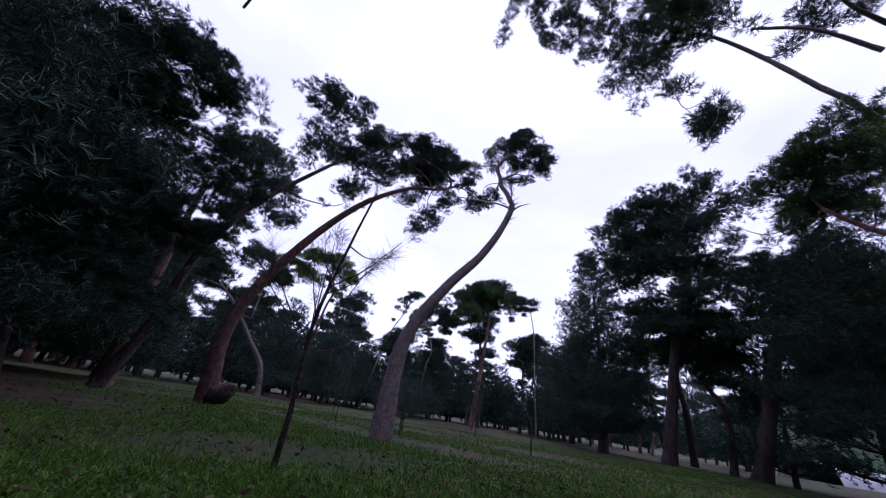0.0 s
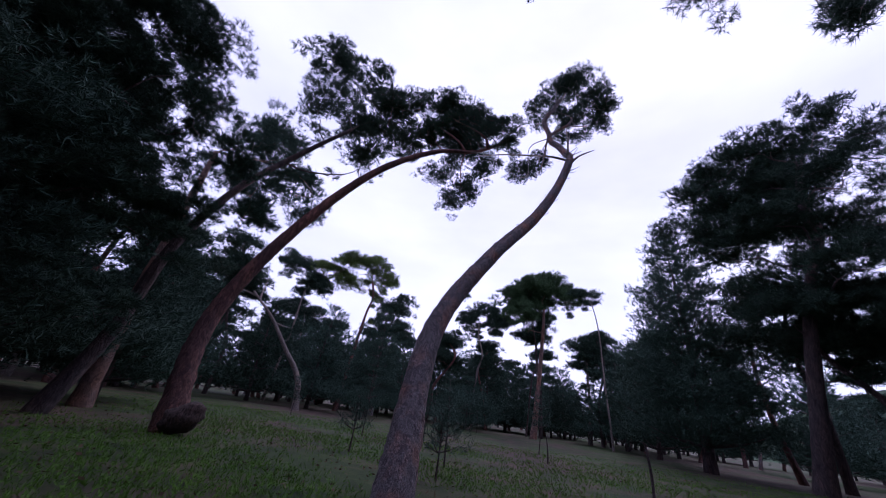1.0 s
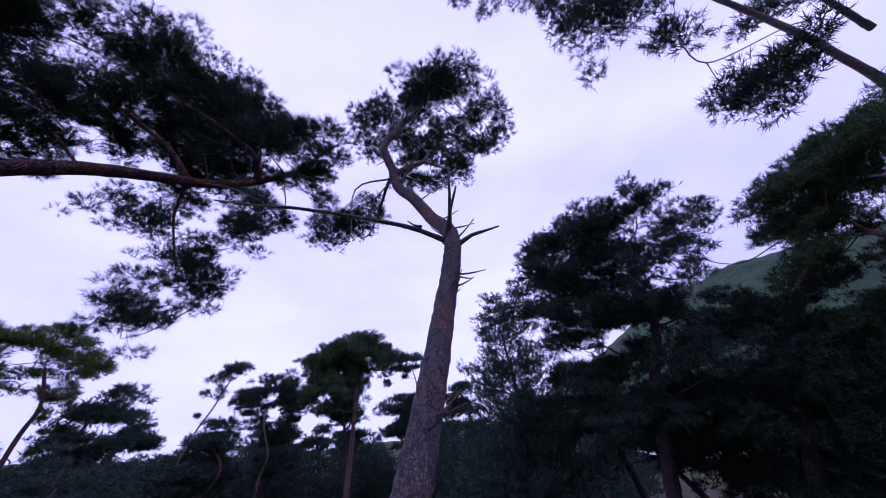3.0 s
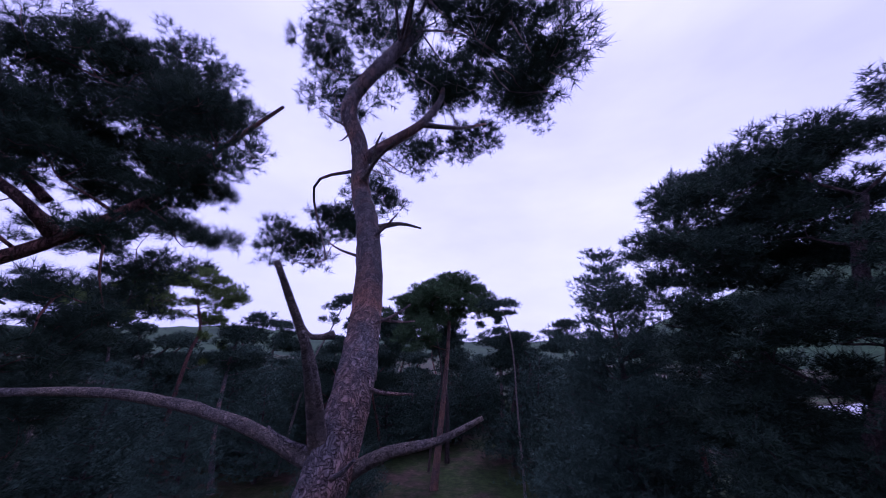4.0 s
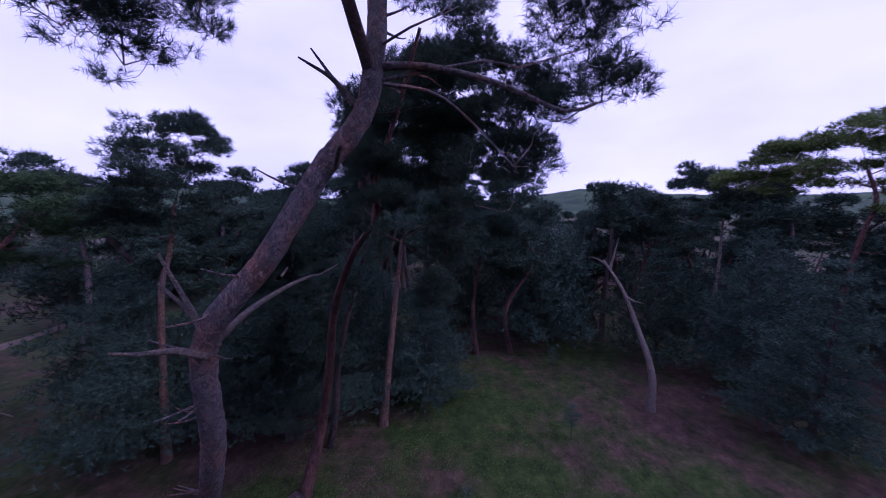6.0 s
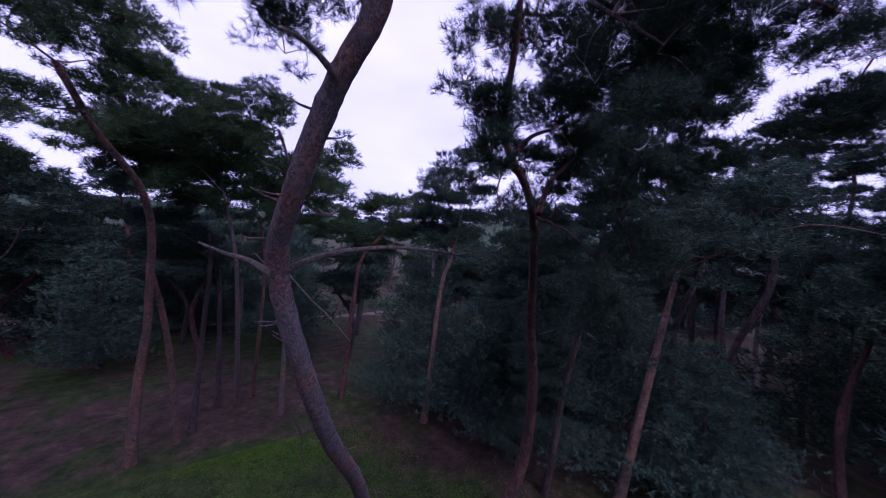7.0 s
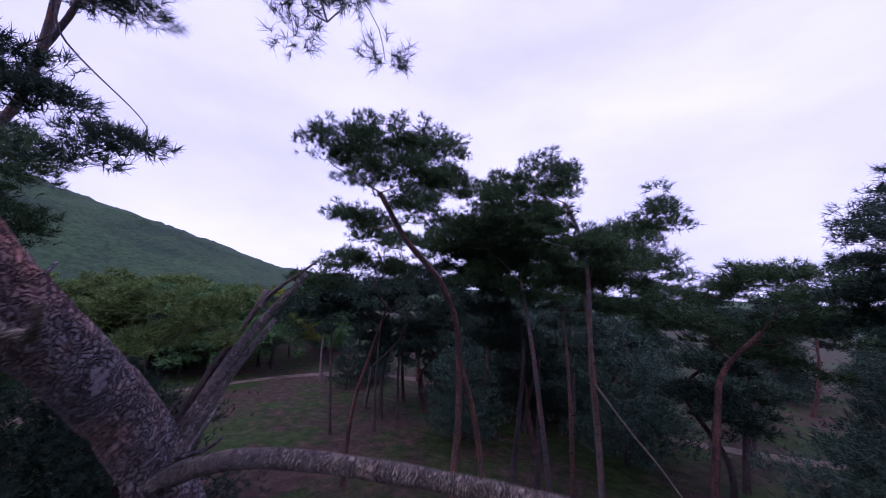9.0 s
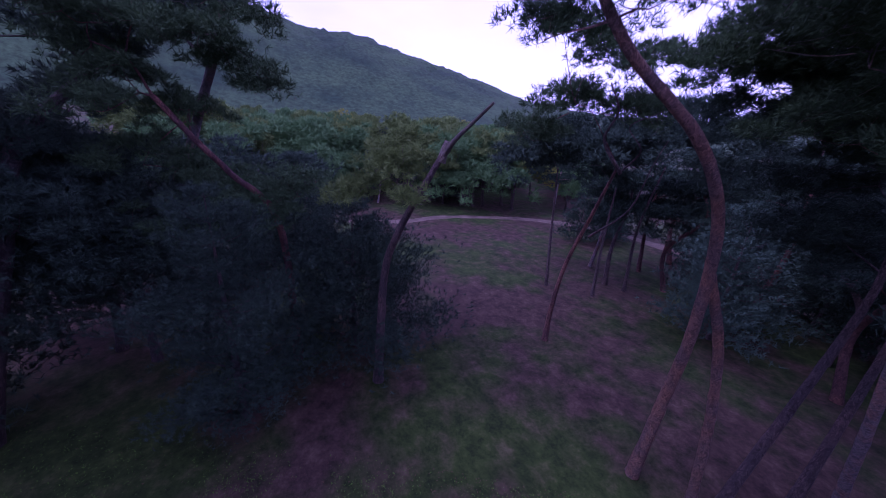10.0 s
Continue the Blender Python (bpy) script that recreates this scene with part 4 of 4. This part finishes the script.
for x, y, h in ((-3.7, 12.7, 1.7), (-1.2, 11.4, 1.6), (-14.0, 17.4, 1.3), (-8.3, 16.7, 1.4), (1.3, 15.7, 2.0), (-2.6, 15.9, 1.5), (-7.8, 26.1, 2.2), (-1.3, 25.3, 1.3), (-3.9, 22.6, 1.8), (-2.5, 8.9, 0.9), (-0.8, 7.7, 0.8), (-0.9, 9.2, 1.1)):
    cone_pine("thin wispy pine sapling on the lawn", (x, y, 0), h, h * 0.55, (0.13, 0.0045, 13, 700, 0.17), name="pine_sapling", lowest=0.4, whorls=5, group="saplings", stem=0.016, ragged=0.5)
for x, y, h in ((2.05, 8.4, 0.75), (1.2, 12.6, 0.6)):
    twig = new("pine_sapling")
    twig.location = (x, y, 0)
    tagged(twig, "bare dark sapling stem stuck in the lawn", "tree", "saplings")
    bare_limb(twig, [(x, y, -0.1), (x + 0.01, y, h * 0.5), (x - 0.02, y + 0.02, h)], 0.022, 0.014, BARK_DARK, "trunk")
dead_trunk("curved pale dead trunk with a forked top", [(-10.5, 20.8, 0), (-11.0, 21.0, 1.55), (-12.28, 20.94, 3.06), (-13.64, 20.71, 4.7), (-15.05, 20.22, 6.06)], 0.17,
           [((-14.6, 20.4, 5.6), (-14.9, 20.9, 7.3)), ((-14.8, 20.3, 5.8), (-16.3, 19.8, 6.1)), ((-13.4, 20.8, 4.4), (-12.6, 21.3, 4.3))])
dead_trunk("straight pale dead pole", [(-17.5, 13.0, 0), (-17.3, 13.1, 3.0), (-17.6, 13.0, 6.0)], 0.11, [((-17.4, 13.0, 5.0), (-16.5, 13.3, 5.2))])


# ---- the wood behind: a few kinds of pine, repeated ----
def wood():
    rng = np.random.default_rng(11)
    kinds = []
    for i in range(5):
        h = 7.4 + i * 0.5
        pads = []
        for _ in range(11):
            a, up = rng.uniform(0, 2 * np.pi), rng.uniform(0, 1) ** 0.7
            out = rng.uniform(0.3, 1.9) * (1.15 - 0.6 * up)
            pads.append((out * np.cos(a), out * np.sin(a), h * (0.5 + 0.48 * up), rng.uniform(0.8, 1.35), rng.uniform(0.22, 0.38)))
        tr = [(0, 0, 0), (rng.normal() * 0.4, rng.normal() * 0.4, h * 0.35), (rng.normal() * 0.7, rng.normal() * 0.7, h * 0.7), (0, 0, h - 0.5)]
        kinds.append(pine("slender flat-topped pine in the wood behind", tr, 0.15, pads, WOOD, (BARK_RED, BARK_DARK, BARK_GREY)[i % 3], group="wood behind"))
    for i in range(2):
        kinds.append(cone_pine("dark young pine in the wood behind", (0, 0, 0), 5.8 + 0.9 * i, 4.6 + 0.5 * i, WOOD, (NEEDLES, NEEDLES_BLUE)[i], group="wood behind", ragged=0.4))
    spots = []

    def free(x, y):
        if (x + 2) ** 2 / 13.0 ** 2 + (y - 14) ** 2 / 20.5 ** 2 < 1:
            return False
        if 9 < x < 19 and -3 < y < 24 and not (y > 12 and x < 22):
            return False
        if -5 < x < 12 and -9 < y < 6:
            return False
        if 12 < x < 30 and -8 < y < 3 or abs((x - 30) * 0.9 - (y + 10) * 0.42) < 3 or (15 < x < 31 and -16 < y < -2):
            return False
        az, r = np.degrees(np.arctan2(x, y)), np.hypot(x, y)
        if 40 < az < 78 and r > 22:
            return False
        return all((x - a) ** 2 + (y - b) ** 2 > 3.4 for a, b in spots)

    stretches = ((80, (-34, -15.5), (4, 36)), (65, (-26, 17), (35, 52)), (60, (-3, 15), (-38, -12)))
    for x, y in [(rng.uniform(*xs), rng.uniform(*ys)) for count, xs, ys in stretches for _ in range(count)]:
        if free(x, y):
            spots.append((x, y))
    for _ in range(6000):
        r, a = 14 + 60 * rng.uniform() ** 1.15, rng.uniform(0, 2 * np.pi)
        x, y = r * np.cos(a), 10 + r * np.sin(a)
        if free(x, y):
            spots.append((x, y))
        if len(spots) > 400:
            break
    used = set()
    for x, y in spots:
        d = np.hypot(x, y - 10)
        k = int(rng.integers(0, 7)) if d < 40 else int(rng.choice((3, 5, 6)))
        sc = rng.uniform(0.8, 1.15)
        north = y > 15 and abs(x + 2) < 0.6 * y
        if north:
            k = 5 + int(rng.integers(0, 2)) if rng.uniform() < 0.4 else k
            sc *= 1.05 if y < 40 else 1.15
        elif x < -14:
            sc *= 1.15 if y < 13 else 1.0
        elif x > 15 and y < 12:
            sc *= 0.72
        m = pose(x, y, float(rise(x, y)), 0, 0, rng.uniform(0, 360))
        if k not in used:
            used.add(k)
            kinds[k].matrix_basis = m
            ob = kinds[k]
        else:
            ob = copy_thing(kinds[k], m)
        ob.scale = (sc, sc, sc * rng.uniform(0.9, 1.1))


wood()


def far_grove():
    """Broad yellow-green and green trees between the dirt path and the hill."""
    rng = np.random.default_rng(31)
    kinds = []
    for i, mat in enumerate((LEAF_GREEN, LEAF_YELLOW, NEEDLES_GOLD)):
        pads = [(rng.normal() * 1.7, rng.normal() * 1.7, rng.uniform(2.2, 6.2), rng.uniform(1.2, 1.9), rng.uniform(0.7, 1.1)) for _ in range(6)]
        kinds.append(pine(("round green leafy tree past the path", "yellowing leafy tree past the path", "olive-green leafy tree past the path")[i],
                          [(0, 0, 0), (0.2, 0.1, 2.5), (0, 0, 5.5)], 0.16, pads, GROVE, BARK_DARK, mat, group="far grove"))
        kinds[-1].name = "leafy_tree"
    used = set()
    for _ in range(250):
        a, r = np.radians(rng.uniform(80, 142)), 37 + 113 * rng.uniform() ** 1.7
        x, y = r * np.sin(a), 8 + r * np.cos(a)
        if any(abs(x - hx) + abs(y - hy) < 13 for hx, hy in ((108, -28), (120, -42), (101, -44), (128, -20), (96, 4))) or abs((x - 30) * 0.9 - (y + 10) * 0.42) < 3:
            continue
        k = int(rng.choice(3, p=(0.55, 0.15, 0.3)))
        m = pose(x, y, float(rise(x, y)), 0, 0, rng.uniform(0, 360))
        if k in used:
            ob = copy_thing(kinds[k], m)
        else:
            used.add(k)
            ob = kinds[k]
            ob.matrix_basis = m
        ob.scale = Vector((1, 1, 1)) * rng.uniform(0.8, 1.35)


LEAF_GREEN = needle_material("green_leaves", (0.052, 0.111, 0.046), (0.111, 0.208, 0.078), (0.182, 0.299, 0.104))
LEAF_YELLOW = needle_material("yellow_leaves", (0.120, 0.130, 0.025), (0.300, 0.300, 0.050), (0.480, 0.440, 0.080))
far_grove()


# ---- a thin young pine right beside the start ----
def spindly_pine():
    """A bare bent stem with a few wisps of long needles at the ends of its twigs."""
    rng = np.random.default_rng(61)
    base = np.array((-1.08, 2.5, 0.0))
    root = new("pine_sapling")
    root.location = base
    tagged(root, "spindly young pine with sparse feathery shoots", "tree", "saplings")
    stem = [(0, 0, -0.1), (0.1, -0.25, 0.35), (0.13, -0.4, 0.93), (0.3, -0.62, 1.45), (0.42, -0.72, 1.85)]
    v, q, caps = tube(stem, 0.022, 0.006, 0.06, 9, 0.05, 0.3, rng)
    mesh_object("trunk", v, q.tolist() + caps, BARK_DARK, root, True)
    line, s = spline(stem, 0.05)
    tips, axes = [line[-1]], [np.array((0.2, -0.1, 1.0))]
    for k in range(13):
        f = rng.uniform(0.4, 0.97)
        a = line[int(f * (len(line) - 1))]
        d = unit(np.append(rng.normal(size=2), 0.35 + 0.3 * rng.uniform()))
        ln = rng.uniform(0.35, 0.75) * (1.25 - 0.5 * f)
        b = a + d * ln + (0, 0, 0.05)
        tv, tq, tc = tube([a, a + d * ln * 0.5 - (0, 0, 0.02), b], 0.006, 0.0025, 0.06, 5, 0, 0, rng)
        mesh_object("branch", tv, tq.tolist() + tc, BARK_DARK, root, True)
        tips += [b, a + d * ln * 0.7]
        axes += [d + (0, 0, 0.5), d]
    pos = np.repeat(np.array(tips), 4, axis=0) + rng.normal(size=(len(tips) * 4, 3)) * 0.02
    nv, nf = tufts(pos, np.repeat(np.array(axes), 4, axis=0), 0.13, 0.0022, 16, rng)
    mesh_object("crown", nv, nf, NEEDLES, root)


spindly_pine()


# ---- grass, clover and fallen needles where the path starts low ----
def lawn():
    rng = np.random.default_rng(21)
    n = 120000
    y = 0.6 + 19 * rng.uniform(size=n) ** 1.5
    x = rng.uniform(-1, 1, n) * (3.0 + 0.75 * y)
    patch = np.sin(x * 1.3 + 2 * np.sin(y * 0.9)) + np.sin(y * 1.7 + x * 0.6) + rng.normal(size=n) * 0.8
    keep = (patch > -0.5) & (rng.uniform(size=n) < np.clip((19.6 - y) / 7, 0, 1)) & (np.abs(x) < (3.0 + 0.75 * y) * rng.uniform(0.55, 1, n))
    x, y = x[keep], y[keep]
    p = np.stack([x, y, rise(x, y)], -1)
    v, f = tufts(p, np.tile((0, 0, 1.3), (len(p), 1)) + rng.normal(size=(len(p), 3)) * 0.3, 0.045, 0.008, 4, rng)
    tagged(mesh_object("grass", v, f, GRASS), "short patchy green grass on the lawn", "grass", kind="stuff")
    m = 9000
    y = 0.6 + 16 * rng.uniform(size=m) ** 1.4
    x = rng.uniform(-1, 1, m) * (3.0 + 0.75 * y)
    c = np.stack([x, y, rise(x, y) + rng.uniform(0.01, 0.05, m)], -1)
    a, t = unit(rng.normal(size=(m, 3)) * (1, 1, 0.35)), unit(rng.normal(size=(m, 3)) * (1, 1, 0.35))
    w = rng.uniform(0.012, 0.03, (m, 1))
    v = np.stack([c - a * w, c + t * w * 0.6, c + a * w, c - t * w * 0.6], 1).reshape(-1, 3)
    tagged(mesh_object("leaf_litter", v, np.arange(4 * m).reshape(-1, 4), LITTER), "dry brown leaves and needles in the grass", "leaf litter", kind="stuff")


GRASS = needle_material("grass_blades", (0.041, 0.092, 0.014), (0.108, 0.216, 0.027), (0.209, 0.324, 0.051))
LITTER = needle_material("dry_leaves", (0.039, 0.023, 0.017), (0.106, 0.067, 0.042), (0.179, 0.129, 0.078))
lawn()


# ---- the pale dirt path beyond the trees, and what stands past it ----
def plain_material(name, low, high, scale=3.0, rough=0.9):
    m, n, l, bs = base_material(name, rough)
    tc = n.new("ShaderNodeTexCoord")
    t = noise_node(n, l, tc.outputs["Object"], scale, 5, 0.65)
    r = ramp(n, [(0.3, low), (0.7, high)])
    l.new(t.outputs["Fac"], r.inputs[0])
    l.new(r.outputs[0], bs.inputs["Base Color"])
    return m


DIRT = plain_material("pale_dirt", (0.060, 0.044, 0.036), (0.178, 0.131, 0.107), 0.7)
WALL_WHITE = plain_material("weathered_white_wall", (0.42, 0.41, 0.40), (0.62, 0.60, 0.58), 1.0)
ROOF_GREY = plain_material("grey_roof", (0.16, 0.16, 0.18), (0.28, 0.28, 0.30), 2.0)
PANE_DARK = plain_material("dark_window", (0.02, 0.02, 0.03), (0.04, 0.04, 0.05), 2.0, 0.2)
FILM = plain_material("white_greenhouse_film", (0.38, 0.38, 0.41), (0.55, 0.55, 0.58), 0.6, 0.5)


def dirt_path():
    mids = np.array([(-60, -28), (-34, -21), (-14, -17.5), (-5, -17.5), (0, -17.6), (8, -21), (15, -23), (22, -21.5), (27, -15.5), (29, -9), (29, -3), (33, 5), (42, 14), (48, 22)], float)
    line, s = spline([(x, y, 0) for x, y in mids], 1.0)
    side = unit(np.cross(np.gradient(line, axis=0), (0, 0, 1)))
    rng = np.random.default_rng(8)
    w = 0.6 + 0.12 * rng.normal(size=(len(line), 1))
    cols = [line + side * w * k for k in (-1, -0.5, 0, 0.5, 1)]
    v = np.stack(cols, 1).reshape(-1, 3)
    v[:, 2] = rise(v[:, 0], v[:, 1]) + np.tile((0.01, 0.05, 0.06, 0.05, 0.01), len(line))
    i = np.arange(len(line) - 1)[:, None] * 5 + np.arange(4)[None, :]
    q = np.stack([i, i + 1, i + 6, i + 5], -1).reshape(-1, 4)
    tagged(mesh_object("path", v, q, DIRT, None, True), "pale pinkish dirt path beyond the pines", "path", kind="structure")


dirt_path()


def box(cx, cy, cz, sx, sy, sz):
    bm = bmesh.new()
    bmesh.ops.create_cube(bm, size=1)
    bmesh.ops.scale(bm, vec=(sx, sy, sz), verts=bm.verts)
    bmesh.ops.translate(bm, vec=(cx, cy, cz), verts=bm.verts)
    bmesh.ops.bevel(bm, geom=bm.edges[:], offset=0.03, segments=1, affect="EDGES")
    return bm


def part(name, bm, material, parent, label=""):
    me = bpy.data.meshes.new(name)
    bm.to_mesh(me)
    bm.free()
    me.materials.append(material)
    ob = new(name, me)
    ob.parent = parent
    if label:
        tagged(ob, label)
    return ob


def house(x, y, turn, w, d, h):
    root = new("house")
    root.matrix_basis = pose(x, y, float(rise(x, y)) - 0.1, 0, 0, turn)
    tagged(root, "small pale village house with a grey roof", "house", "village houses")
    part("wall", box(0, 0, h / 2, w, d, h), WALL_WHITE, root)
    bm = bmesh.new()
    vs = [bm.verts.new(c) for c in ((-w / 2 - 0.4, -d / 2 - 0.4, h), (w / 2 + 0.4, -d / 2 - 0.4, h), (w / 2 + 0.4, d / 2 + 0.4, h), (-w / 2 - 0.4, d / 2 + 0.4, h),
                                    (-w / 2 - 0.4, 0, h + 1.6), (w / 2 + 0.4, 0, h + 1.6))]
    for f in ((0, 1, 5, 4), (2, 3, 4, 5), (0, 4, 3), (1, 2, 5), (3, 2, 1, 0)):
        bm.faces.new([vs[k] for k in f])
    part("roof", bm, ROOF_GREY, root)
    for k in (-0.28, 0.0, 0.28):
        part("window", box(k * w, -d / 2 - 0.02, h * 0.55, 1.1, 0.1, 1.1), PANE_DARK, root)
        part("window", box(k * w, d / 2 + 0.02, h * 0.55, 1.1, 0.1, 1.1), PANE_DARK, root)


for x, y, turn, w, d, h in ((108, -28, 20, 9, 7, 3.2), (120, -42, 50, 8, 6, 3), (101, -44, 10, 10, 6, 3.4), (128, -20, 70, 9, 7, 3.2), (96, 4, 35, 8, 6, 3)):
    house(x, y, turn, w, d, h)


def greenhouse(x, y, turn):
    root = new("greenhouse")
    root.matrix_basis = pose(x, y, float(rise(x, y)) - 0.05, 0, 0, turn)
    tagged(root, "long low white film greenhouse", "greenhouse", "greenhouses")
    a = np.linspace(0, np.pi, 13)
    v, n = [], 24
    for i in range(n + 1):
        v += [(-15 + 30 * i / n, -2.6 * np.cos(t), 2.1 * np.sin(t) ** 0.8 if 0 < t < np.pi - 1e-6 else 0) for t in a]
    i = np.arange(n)[:, None] * 13 + np.arange(12)[None, :]
    q = np.stack([i, i + 1, i + 14, i + 13], -1).reshape(-1, 4)
    mesh_object("cover", v, q, FILM, root, True)
    for i in range(0, n + 1, 4):
        hoop = [(-15 + 30 * i / n, -2.63 * np.cos(t), 2.13 * max(0.0, np.sin(t)) ** 0.8) for t in a]
        hv, hq, caps = tube(hoop, 0.04, 0.04, 0.4, 6)
        mesh_object("hoop", hv, hq.tolist() + caps, BARK_PALE, root, True)


greenhouse(58, 52, 20)
greenhouse(64, 60, 20)
